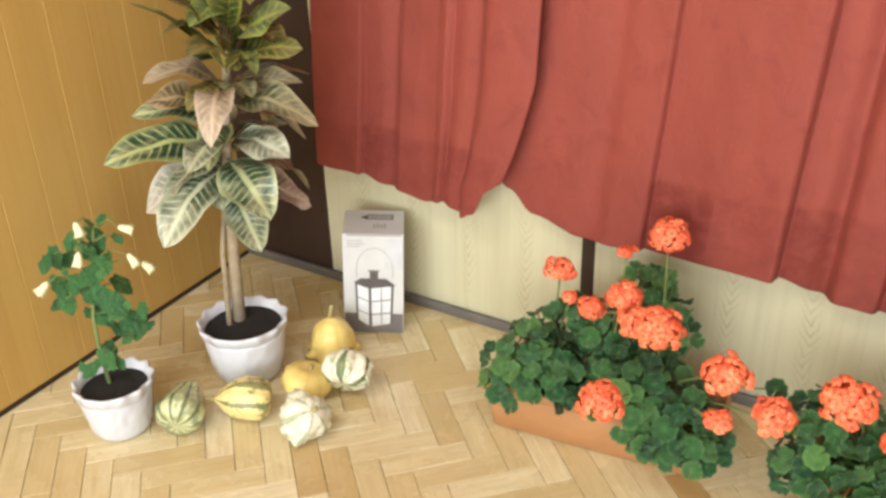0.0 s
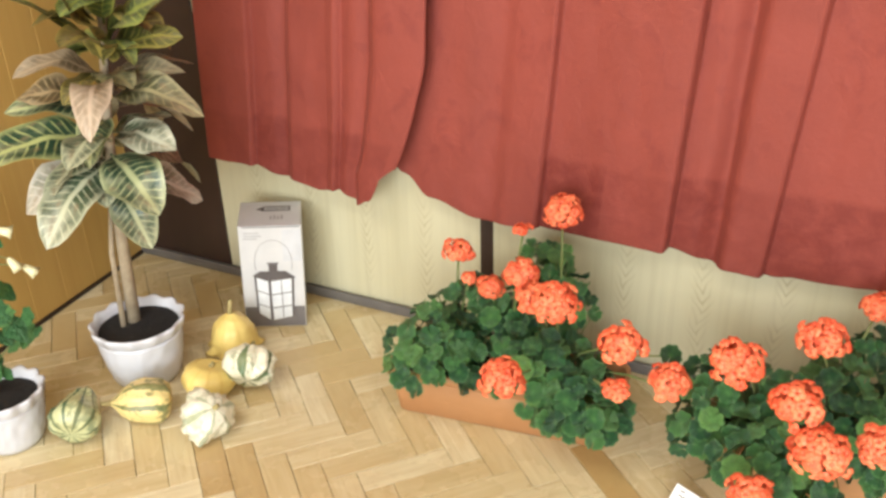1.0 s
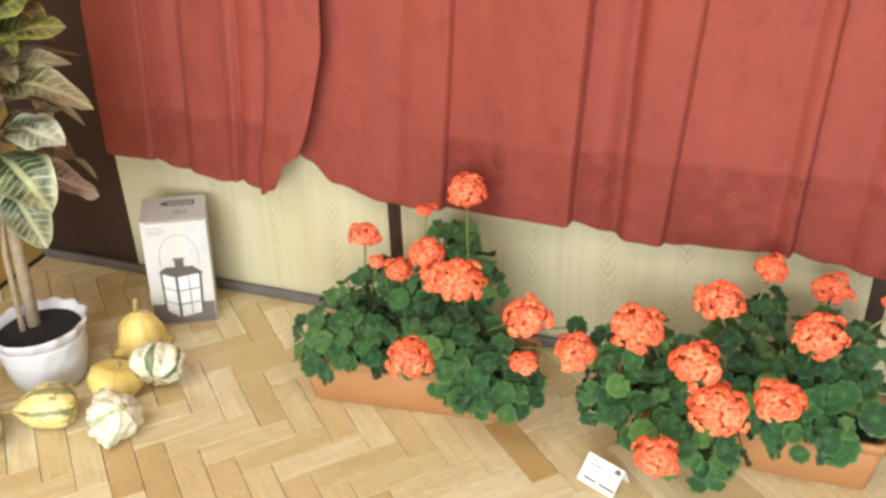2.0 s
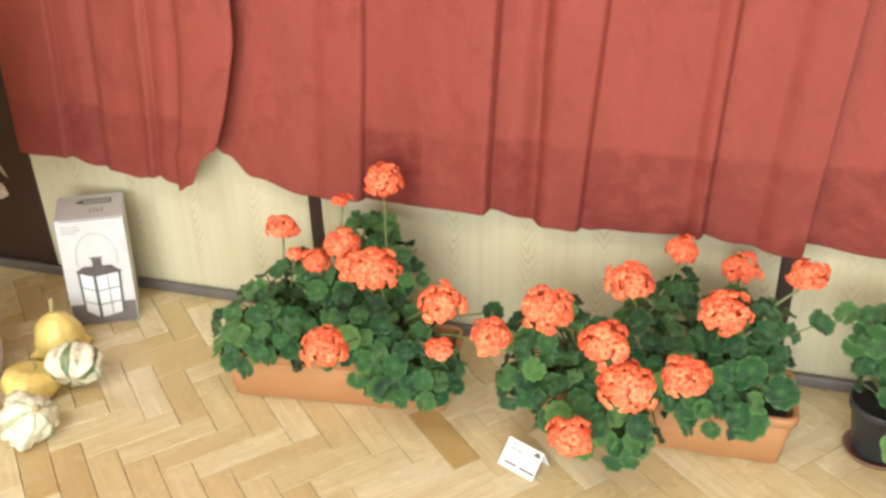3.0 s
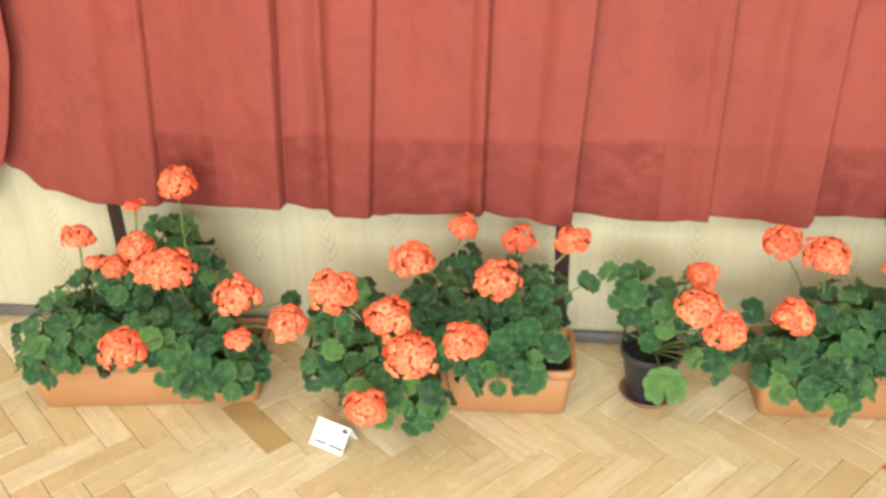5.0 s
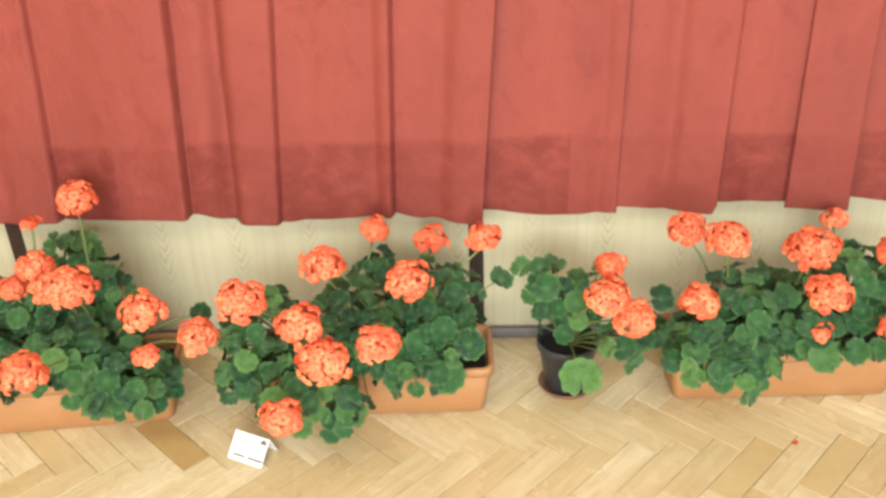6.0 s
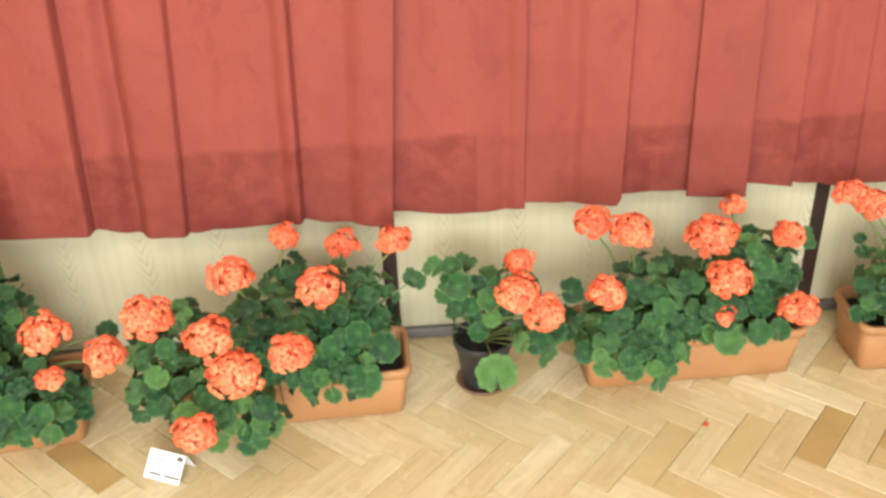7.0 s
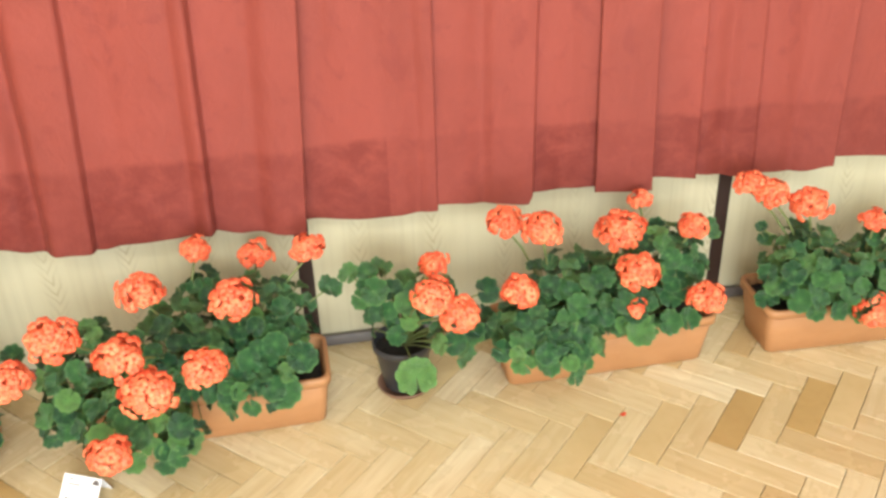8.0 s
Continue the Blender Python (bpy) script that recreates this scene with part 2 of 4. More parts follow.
def m_gourd(name, light, dark, stripes, amount, spots=0.0):
    k = Mat(name, 0.38)
    p = k.xyz(k.coord())
    ang = k.math("ARCTAN2", p[1], p[0])
    wob = k.math("MULTIPLY", k.math("SUBTRACT", k.noise(k.coord(), 28.0, 4), 0.5), 1.6)
    s = k.math("SINE", k.math("ADD", k.math("MULTIPLY", ang, stripes), wob))
    s = k.math("ADD", s, k.math("MULTIPLY", k.math("SUBTRACT", k.noise(k.coord(), 17.0, 3), 0.5), 1.5))
    f = k.math("MULTIPLY", k.ramp(s, [(0.66, 0.0), (0.76, 1.0)]), amount)
    c = k.mix(f, light, dark)
    if spots:
        c = k.mix(k.math("MULTIPLY", k.ramp(k.noise(k.coord(), 34.0, 4, 0.6, 1.0), [(0.52, 0.0), (0.6, 1.0)]), spots), c, dark)
    c = k.mix(k.ramp(k.noise(k.coord(), 12.0, 3), [(0.45, 0.0), (0.85, 0.3)]), c, (0.62, 0.50, 0.24))
    c = k.mix(k.ramp(k.noise(k.coord(), 90.0, 3, 0.7), [(0.60, 0.0), (0.72, 0.35)]), c, (0.40, 0.30, 0.14))
    k.colour(c)
    k.bump(k.noise(k.coord(), 60.0, 4), 0.25, 0.003)
    return k.m


PARQUET = m_parquet("parquet_oak", False)
PARQUET_REST = m_parquet("parquet_oak_field", True)
PALE_VENEER = m_veneer("pale_ash_veneer", (0.585, 0.545, 0.375), (0.525, 0.485, 0.318), (0.385, 0.335, 0.205), 1.0, 0.45, 1.0)
GOLD_VENEER = m_veneer("golden_veneer", (0.56, 0.36, 0.108), (0.49, 0.30, 0.082), (0.41, 0.235, 0.058), 0.7, 0.35)
PALE_BEAD = m_veneer("pale_gold_bead", (0.58, 0.385, 0.125), (0.52, 0.33, 0.10), (0.45, 0.265, 0.07), 0.7, 0.35)
DARK_WOOD = m_veneer("dark_brown_board", (0.040, 0.020, 0.014), (0.028, 0.014, 0.010), (0.014, 0.008, 0.006), 1.0, 0.45)
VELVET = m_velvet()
TERRACOTTA = m_terracotta()
SOIL = m_soil()
LEAF = m_leaf()
PETAL = m_petal()
BUD = m_plain("orange_red_bud", (0.84, 0.125, 0.048), (0.76, 0.095, 0.036), 30, 0.6)
CROTON_LOW = m_croton("croton_leaf_pale", [(0.0, (0.020, 0.052, 0.028)), (0.5, (0.048, 0.078, 0.040)), (1.0, (0.085, 0.100, 0.055))], [(0.0, (0.44, 0.47, 0.17)), (0.35, (0.48, 0.50, 0.30)), (0.7, (0.56, 0.55, 0.42)), (1.0, (0.64, 0.57, 0.48))], 0.80)
CROTON_MID = m_croton("croton_leaf_pink_brown", [(0.0, (0.105, 0.075, 0.035)), (0.5, (0.055, 0.070, 0.028)), (1.0, (0.17, 0.105, 0.058))], [(0.0, (0.46, 0.34, 0.19)), (0.5, (0.36, 0.33, 0.15)), (1.0, (0.56, 0.42, 0.32))], 0.70)
CROTON_TOP = m_croton("croton_leaf_olive", [(0.0, (0.032, 0.055, 0.012)), (0.5, (0.075, 0.062, 0.016)), (1.0, (0.040, 0.080, 0.022))], [(0.0, (0.26, 0.27, 0.045)), (0.5, (0.36, 0.27, 0.07)), (1.0, (0.32, 0.38, 0.08))], 0.35)
STEM = m_plain("green_stem", (0.13, 0.22, 0.06), (0.20, 0.20, 0.08), 30, 0.6)
TRUNK = m_plain("grey_brown_bark", (0.46, 0.37, 0.25), (0.30, 0.235, 0.155), 40, 0.8, 0.5, 0.003)
CERAMIC = m_plain("white_glazed_ceramic", (0.66, 0.67, 0.71), (0.60, 0.61, 0.65), 6, 0.25, 0.06)
BLACK_PLASTIC = m_plain("black_plastic", (0.030, 0.031, 0.036), (0.045, 0.046, 0.05), 20, 0.42)
SKIRTING = m_plain("grey_skirting", (0.11, 0.10, 0.095), (0.16, 0.145, 0.13), 14, 0.5)
PLASTER = m_plain("white_plaster", (0.78, 0.76, 0.71), (0.72, 0.70, 0.65), 3, 0.9)
UNDERLAY = m_plain("joint_dirt", (0.10, 0.06, 0.03), (0.06, 0.035, 0.02), 20, 0.9)
CARTON = m_plain("white_printed_card", (0.66, 0.655, 0.65), (0.56, 0.555, 0.55), 7, 0.45, 0.03)
INK_GREY = m_plain("grey_ink", (0.15, 0.135, 0.135), (0.19, 0.175, 0.17), 18, 0.5, 0.0)
INK_DARK = m_plain("dark_ink", (0.085, 0.072, 0.070), (0.125, 0.108, 0.105), 25, 0.5, 0.0)
INK_PALE = m_plain("pale_ink", (0.80, 0.82, 0.83), (0.66, 0.68, 0.70), 30, 0.5, 0.0)
INK_FAINT = m_plain("light_grey_ink", (0.42, 0.41, 0.41), (0.36, 0.35, 0.35), 30, 0.5, 0.0)
INK_FAINT_WASH = m_plain("pale_grey_wash", (0.62, 0.63, 0.65), (0.54, 0.55, 0.57), 24, 0.45, 0.0)
PAPER = m_plain("white_paper", (0.82, 0.82, 0.82), (0.79, 0.79, 0.79), 9, 0.7, 0.0)
CREAM_PETAL = m_plain("cream_petal", (0.80, 0.76, 0.52), (0.70, 0.68, 0.36), 20, 0.5)
SOFT_LEAF = m_soft_leaf()
HIDDEN_PANEL = m_plain("lamp_housing", (0.75, 0.75, 0.75), (0.7, 0.7, 0.7), 4, 0.5)


# ---- mesh helpers ----
def mesh_of(name, verts, faces, mat, smooth=True, uvs=None):
    me = bpy.data.meshes.new(name)
    me.from_pydata([tuple(v) for v in verts], [], faces)
    me.materials.append(mat)
    if smooth:
        me.polygons.foreach_set("use_smooth", [True] * len(me.polygons))
    if uvs:
        layer = me.uv_layers.new(name="UVMap")
        for lp in me.loops:
            layer.data[lp.index].uv = uvs[lp.vertex_index]
    me.update()
    return me


def part_mesh(name, me, parent=None, label="", m=None):
    ob = new(name, me)
    ob.parent = parent
    if m is not None:
        ob.matrix_basis = m
    if label:
        ob["label"] = label
    return ob


def part(name, bm, mat, parent=None, label="", smooth=True, m=None):
    me = bpy.data.meshes.new(name)
    bm.to_mesh(me)
    bm.free()
    me.materials.append(mat)
    if smooth:
        me.polygons.foreach_set("use_smooth", [True] * len(me.polygons))
    return part_mesh(name, me, parent, label, m)


def box_bm(x0, x1, y0, y1, z0, z1, bevel=0.0, bm=None):
    own = bm is None
    bm = bm or bmesh.new()
    g = bmesh.ops.create_cube(bm, size=1.0, matrix=Matrix.LocRotScale(((x0 + x1) / 2, (y0 + y1) / 2, (z0 + z1) / 2), None, (x1 - x0, y1 - y0, z1 - z0)))
    if bevel:
        edges = list({e for v in g["verts"] for e in v.link_edges})
        bmesh.ops.bevel(bm, geom=edges, offset=bevel, segments=2, affect="EDGES", profile=0.5)
    return bm


def loft(loops, close_first=False, close_last=False):
    """Verts and faces of a skin over equal closed loops."""
    n = len(loops[0])
    verts = [v for lp in loops for v in lp]
    faces = []
    for i in range(len(loops) - 1):
        for j in range(n):
            k = (j + 1) % n
            faces.append((i * n + j, i * n + k, (i + 1) * n + k, (i + 1) * n + j))
    if close_first:
        faces.append(tuple(range(n))[::-1])
    if close_last:
        faces.append(tuple(range((len(loops) - 1) * n, len(loops) * n)))
    return verts, faces


def tube(points, radii, sides=6, cap=True):
    pts = [Vector(p) for p in points]
    loops = []
    for i, p in enumerate(pts):
        d = (pts[min(i + 1, len(pts) - 1)] - pts[max(i - 1, 0)]).normalized()
        a = d.orthogonal().normalized()
        b = d.cross(a)
        if loops:
            # keep the ring turned like the one before it
            a = (last - d * last.dot(d)).normalized()
            b = d.cross(a)
        last = a
        loops.append([p + radii[i] * (a * math.cos(2 * math.pi * j / sides) + b * math.sin(2 * math.pi * j / sides)) for j in range(sides)])
    return loft(loops, cap, cap)


def arc_points(a, b, lift, n=5):
    """A stalk that leaves a upright and bends over to b."""
    a, b = Vector(a), Vector(b)
    c = a + Vector((0.25 * (b.x - a.x), 0.25 * (b.y - a.y), lift))
    return [(1 - t) ** 2 * a + 2 * t * (1 - t) * c + t * t * b for t in (i / (n - 1) for i in range(n))]


def empty(name, at=(0, 0, 0), turn=0.0):
    ob = new(name)
    ob.matrix_basis = pose(*at, 0, 0, turn)
    ob.empty_display_size = 0.05
    return ob


def ring(n, r, z, wave=0.0, count=12, dz=0.0):
    return [Vector(((r + wave * math.cos(count * a)) * math.cos(a), (r + wave * math.cos(count * a)) * math.sin(a), z + dz * (0.5 + 0.5 * math.cos(count * a)))) for a in (2 * math.pi * i / n for i in range(n))]


# ---- the setting ----
WALL_TILT = 4.9          # degrees by which the side wall stands off the square
X_CORNER = 0.14

ceiling = part("ceiling", box_bm(-0.6, 6.2, -5.2, 0.2, 3.0, 3.15), PLASTER)
tagged(ceiling, "white plastered ceiling of the hall", "ceiling", kind="structure")
bm = box_bm(-0.6, 6.2, -5.2, -5.02, 0, 0.45)
for q in ((-0.6, 6.2, 2.65, 3.0), (-0.6, 0.75, 0.45, 2.65), (5.05, 6.2, 0.45, 2.65)):
    box_bm(q[0], q[1], -5.2, -5.02, q[2], q[3], bm=bm)
wall_south = part("wall_south", bm, PLASTER, smooth=False)
tagged(wall_south, "plain white plastered wall with an opening for the added fill light", "wall", kind="structure")
# unseen window, made up as a housing for the fill lamp
added_window = part("added_window", box_bm(0.75, 5.05, -5.16, -5.10, 0.45, 0.50, 0.004), PLASTER)
tagged(added_window, "wide white window added out of view to hold the fill light", "window", kind="structure")
for q in ((0.75, 5.05, 2.60, 2.65), (0.75, 0.80, 0.50, 2.60), (5.0, 5.05, 0.50, 2.60), (2.15, 2.21, 0.50, 2.60), (3.58, 3.64, 0.50, 2.60)):
    part("added_window_frame", box_bm(q[0], q[1], -5.16, -5.10, q[2], q[3], 0.004), PLASTER, added_window)
wall_east = part("wall_east", box_bm(6.0, 6.2, -5.0, 0.0, 0, 3.0), PLASTER)
tagged(wall_east, "plain white plastered wall", "wall", kind="structure")

# back wall: carcass, pale veneer sheets and dark cover strips
wall_north = part("wall_north", box_bm(-0.6, 6.2, 0.016, 0.2, 0, 3.0), DARK_WOOD)
tagged(wall_north, "wall clad in pale ash veneer panels with dark brown strips", "wall", kind="structure")
STRIPS = [0.50, 1.385, 2.545, 3.635, 4.73, 5.82]
for i in range(len(STRIPS) - 1):
    x0, x1 = STRIPS[i], STRIPS[i + 1]
    if i == 0:
        x0 = 0.505
    part("veneer_panel", box_bm(x0 + (0.019 if i else 0), x1 - 0.017, 0.0, 0.018, 0.0, 3.0, 0.0015), PALE_VENEER, wall_north, smooth=False)
for x in STRIPS[1:-1]:
    part("cover_strip", box_bm(x - 0.017, x + 0.019, -0.003, 0.018, 0.0, 3.0, 0.0015), DARK_WOOD, wall_north, "dark brown cover strip", smooth=False)
part("dark_panel", box_bm(0.05, 0.504, -0.004, 0.018, 0.0, 3.0, 0.002), DARK_WOOD, wall_north, "dark brown board beside the corner", smooth=False)

baseboard = part("baseboard", box_bm(0.12, 5.98, -0.020, -0.0045, 0.0, 0.030, 0.004), SKIRTING)
tagged(baseboard, "low grey skirting strip along the panelled wall", "skirting", kind="structure")

# side wall of golden boards
wall_west = empty("wall_west", (X_CORNER, 0, 0), WALL_TILT)
tagged(wall_west, "wall of golden-brown veneered boards with upright grain", "wall", kind="structure")
part("carcass", box_bm(-0.3, -0.012, -5.3, 0.35, 0, 3.0), DARK_WOOD, wall_west)
y = 0.0
for i in range(40):
    w = 0.122
    part("board", box_bm(-0.014, 0.0, y - w + 0.004, y, 0.012, 3.0, 0.0008), GOLD_VENEER, wall_west, smooth=False)
    part("joint_bead", box_bm(-0.014, -0.0012, y - w, y - w + 0.004, 0.012, 3.0), PALE_BEAD, wall_west, smooth=False)
    y -= w
# dark strip drawn as the shadowed gap under the boards
part("gap_shadow_strip", box_bm(-0.014, 0.006, -5.0, -0.02, 0.0, 0.012, 0.002), DARK_WOOD, wall_west, "thin dark strip standing in for the shadowed gap at the floor")

# ceiling lights
for lx, ly in ((1.2, -2.3), (3.4, -2.3)):
    fitting = part("ceiling_light", box_bm(lx - 0.75, lx + 0.75, ly - 0.3, ly + 0.3, 2.915, 3.0, 0.01), HIDDEN_PANEL)
    tagged(fitting, "flat white ceiling light fitting", "ceiling light", group="ceiling lights", kind="structure")


# ---- curtains ----
def lerp_table(table, x):
    if x <= table[0][0]:
        return table[0][1]
    for (a, p), (b, q) in zip(table, table[1:]):
        if x <= b:
            t = (x - a) / (b - a)
            t = t * t * (3 - 2 * t)
            return p + (q - p) * t
    return table[-1][1]


# how far each upright crease leans to the side, per metre of height
LEAN = [(0.50, 0.06), (0.70, 0.10), (0.98, 0.075), (1.20, 0.075), (1.55, 0.080), (1.86, 0.062), (1.97, 0.045), (2.08, 0.080), (2.35, 0.045), (2.56, 0.065),
        (2.80, 0.0), (3.11, 0.015), (3.27, -0.008), (3.40, -0.020), (3.68, -0.055), (3.88, -0.020), (4.5, 0.0)]


def curtain(x0, x1, creases, hem, depth, seed, top=2.45, base=-0.045, edge=None, valleys=()):
    """One width of cloth: pleats that come forward up to a crease and fall back behind it, soft valleys, a hem that rises and dips."""
    rnd = random.Random(seed)
    cs = [x0] + [c for c in creases if x0 < c < x1] + [x1]
    swell = [rnd.uniform(0.8, 1.15) for _ in cs]
    cols = int((x1 - x0) / 0.004) + 1
    rows = 64
    verts, faces, uvs = [], [], []

    def pleat(s):
        k = max(j for j in range(len(cs) - 1) if s >= cs[j] - 1e-9)
        u = max(0.0, s - cs[k]) / max(cs[k + 1] - cs[k], 1e-6)
        d = depth * swell[k] * (0.25 + 0.75 * u ** 0.8)
        if k and s - cs[k] < 0.009:
            # the fall behind the crease
            t = max(0.0, s - cs[k]) / 0.009
            d = depth * swell[k - 1] * (1 - t) ** 2 + d * (1 - (1 - t) ** 2)
        return d

    for i in range(cols + 1):
        s = x0 + (x1 - x0) * i / cols
        d = pleat(s) - sum(deep * math.exp(-((s - c) / (wide if s < c else 0.6 * wide)) ** 2) for c, deep, wide in valleys)
        zh = lerp_table(hem, s)
        lean = lerp_table(LEAN, s)
        for j in range(rows + 1):
            v = j / rows
            z = zh + (top - zh) * (v ** 1.6)
            x = s + lean * (z - 0.4)
            wob = 0.013 * noise.noise(Vector((s * 3.1 + seed, z * 1.3, seed * 1.7))) + 0.006 * noise.noise(Vector((s * 9 + seed, z * 3, 5.0))) + 0.0022 * noise.noise(Vector((s * 22, z * 15, seed)))
            flare = 1.0 + 0.15 * math.exp(-((z - zh) / 0.35))
            y = base - d * flare * (0.85 + 0.25 * noise.noise(Vector((s * 2, z * 0.9, seed)))) + wob
            if edge:
                x, y = edge(x, y, z, s)
            verts.append((x, min(y, -0.008), z))
            uvs.append((s, z))
    for i in range(cols):
        for j in range(rows):
            a = i * (rows + 1) + j
            faces.append((a, a + rows + 1, a + rows + 2, a + 1))
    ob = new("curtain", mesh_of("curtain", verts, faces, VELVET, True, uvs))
    mod = ob.modifiers.new("cloth", "SOLIDIFY")
    mod.thickness, mod.offset = 0.005, 0.0
    return tagged(ob, "long red velvet stage curtain with darkened hem", "curtain", group="red curtains along the wall")


def sweep_a(x, y, z, s):
    # the right edge of the first width bellies forward and sweeps aside with height
    t = max(0.0, (s - 0.96) / 0.19)
    x += t * (0.100 * min(max((z - 0.47) / 0.30, 0.0), 1.0) ** 0.6 - 0.03 * max(z - 0.8, 0.0))
    y -= 0.040 * math.sin(min(t, 1.0) * math.pi * 0.8)
    return x, y


curtain(0.535, 1.15, [0.70, 0.982], [(0.535, 0.418), (0.70, 0.424), (0.80, 0.402), (0.93, 0.393), (0.985, 0.402), (1.06, 0.378), (1.10, 0.40), (1.15, 0.50)], 0.034, 3, edge=sweep_a, base=-0.050, valleys=((0.81, 0.016, 0.03), (1.045, 0.022, 0.02)))
curtain(1.12, 2.565, [1.545, 1.862, 2.077, 2.348], [(1.12, 0.50), (1.17, 0.468), (1.25, 0.415), (1.40, 0.380), (1.58, 0.388), (1.88, 0.396), (1.99, 0.37), (2.10, 0.368), (2.15, 0.378), (2.345, 0.386), (2.43, 0.372), (2.565, 0.362)], 0.047, 8, base=-0.034, valleys=((1.42, 0.012, 0.05), (1.968, 0.034, 0.030), (2.31, 0.014, 0.03), (2.46, 0.016, 0.04)))
curtain(2.545, 2.880, [], [(2.545, 0.386), (2.72, 0.372), (2.880, 0.376)], 0.026, 5, base=-0.026, valleys=((2.835, 0.010, 0.03),))
curtain(2.868, 3.272, [3.108], [(2.868, 0.392), (3.00, 0.384), (3.100, 0.376), (3.110, 0.398), (3.272, 0.404)], 0.032, 12, base=-0.032, valleys=((2.99, 0.010, 0.03), (3.19, 0.008, 0.04)))
curtain(3.262, 3.400, [], [(3.262, 0.396), (3.40, 0.394)], 0.014, 6, base=-0.064)
curtain(3.385, 3.885, [3.52, 3.675], [(3.385, 0.412), (3.675, 0.388), (3.80, 0.386), (3.885, 0.398)], 0.036, 15, base=-0.035, valleys=((3.60, 0.012, 0.03), (3.78, 0.012, 0.03)))
curtain(3.875, 4.70, [4.05, 4.22, 4.45], [(3.875, 0.414), (4.3, 0.40), (4.70, 0.395)], 0.040, 21, base=-0.04)
curtain(4.69, 5.90, [4.9, 5.1, 5.35, 5.6], [(4.69, 0.40), (5.9, 0.40)], 0.032, 27)


# ---- planters and pots ----
def rounded_rect(hx, hy, r, z, per=4):
    out = []
    for cx, cy, a0 in ((hx - r, hy - r, 0), (-hx + r, hy - r, 90), (-hx + r, -hy + r, 180), (hx - r, -hy + r, 270)):
        for i in range(per + 1):
            a = radians(a0 + 90 * i / per)
            out.append(Vector((cx + r * math.cos(a), cy + r * math.sin(a), z)))
    return out


PLANTER_H = 0.140


def window_box(at, turn, length, label):
    """A tapered terracotta trough; its length is the bottom's."""
    thing = empty("window_box", at, turn)
    b, t, wb, wt, h = length / 2, length / 2 + 0.018, 0.070, 0.090, PLANTER_H
    v, f = loft([rounded_rect(b - 0.006, wb - 0.006, 0.016, 0.0), rounded_rect(b, wb, 0.020, 0.006), rounded_rect(t - 0.004, wt - 0.004, 0.024, h - 0.024),
                 rounded_rect(t - 0.007, wt - 0.007, 0.022, h - 0.02), rounded_rect(b - 0.004, wb - 0.004, 0.018, 0.012)], True, True)
    part_mesh("body", mesh_of("body", v, f, TERRACOTTA), thing)
    v, f = loft([rounded_rect(t - 0.006, wt - 0.006, 0.023, h - 0.024), rounded_rect(t + 0.003, wt + 0.003, 0.027, h - 0.022), rounded_rect(t + 0.004, wt + 0.004, 0.028, h - 0.004),
                 rounded_rect(t + 0.001, wt + 0.001, 0.026, h), rounded_rect(t - 0.006, wt - 0.006, 0.022, h), rounded_rect(t - 0.009, wt - 0.009, 0.02, h - 0.006), rounded_rect(t - 0.010, wt - 0.010, 0.02, h - 0.03)])
    part_mesh("rim", mesh_of("rim", v, f, TERRACOTTA), thing)
    bm = bmesh.new()
    bmesh.ops.create_grid(bm, x_segments=30, y_segments=8, size=1.0)
    for q in bm.verts:
        q.co = Vector((q.co.x * (t - 0.016), q.co.y * (wt - 0.016), h - 0.030 + 0.012 * noise.noise(Vector((q.co.x * 9, q.co.y * 3, length * 7)))))
    part("soil", bm, SOIL, thing, "dark crumbly potting soil")
    return tagged(thing, label, "planter", group="planters along the wall")


# ---- geraniums ----
def leaf_mesh(seed):
    """A round, scalloped leaf with a notch at its stalk, pleated along its veins."""
    rnd = random.Random(seed)
    n = 37
    ph = rnd.uniform(0, 6.3)
    cup = rnd.uniform(0.10, 0.42)
    verts, faces = [(0, 0, 0)], []
    for rr, lift in ((0.5, 0.25), (0.86, 0.8), (1.0, 1.0)):
        for i in range(n):
            a = radians(-176 + 352 * i / (n - 1))
            lobe = 1.0 + (0.13 * abs(math.cos(4.5 * a + 0.2)) - 0.09 + rnd.uniform(-0.015, 0.015)) * lift
            r = rr * lobe * (1.0 - 0.22 * (abs(a) / math.pi) ** 8)
            z = cup * rr * rr + lift * (0.16 * math.sin(3 * a + ph) + 0.05 * math.cos(9 * a)) - 0.05 * rr - (0.10 * lift if rr == 1.0 else 0.0)
            verts.append((r * math.cos(a), r * math.sin(a), z))
    for i in range(n - 1):
        faces.append((0, 1 + i, 2 + i))
        for k in (0, n):
            faces.append((1 + k + i, 1 + k + n + i, 2 + k + n + i, 2 + k + i))
    return mesh_of("leaf", verts, faces, LEAF)


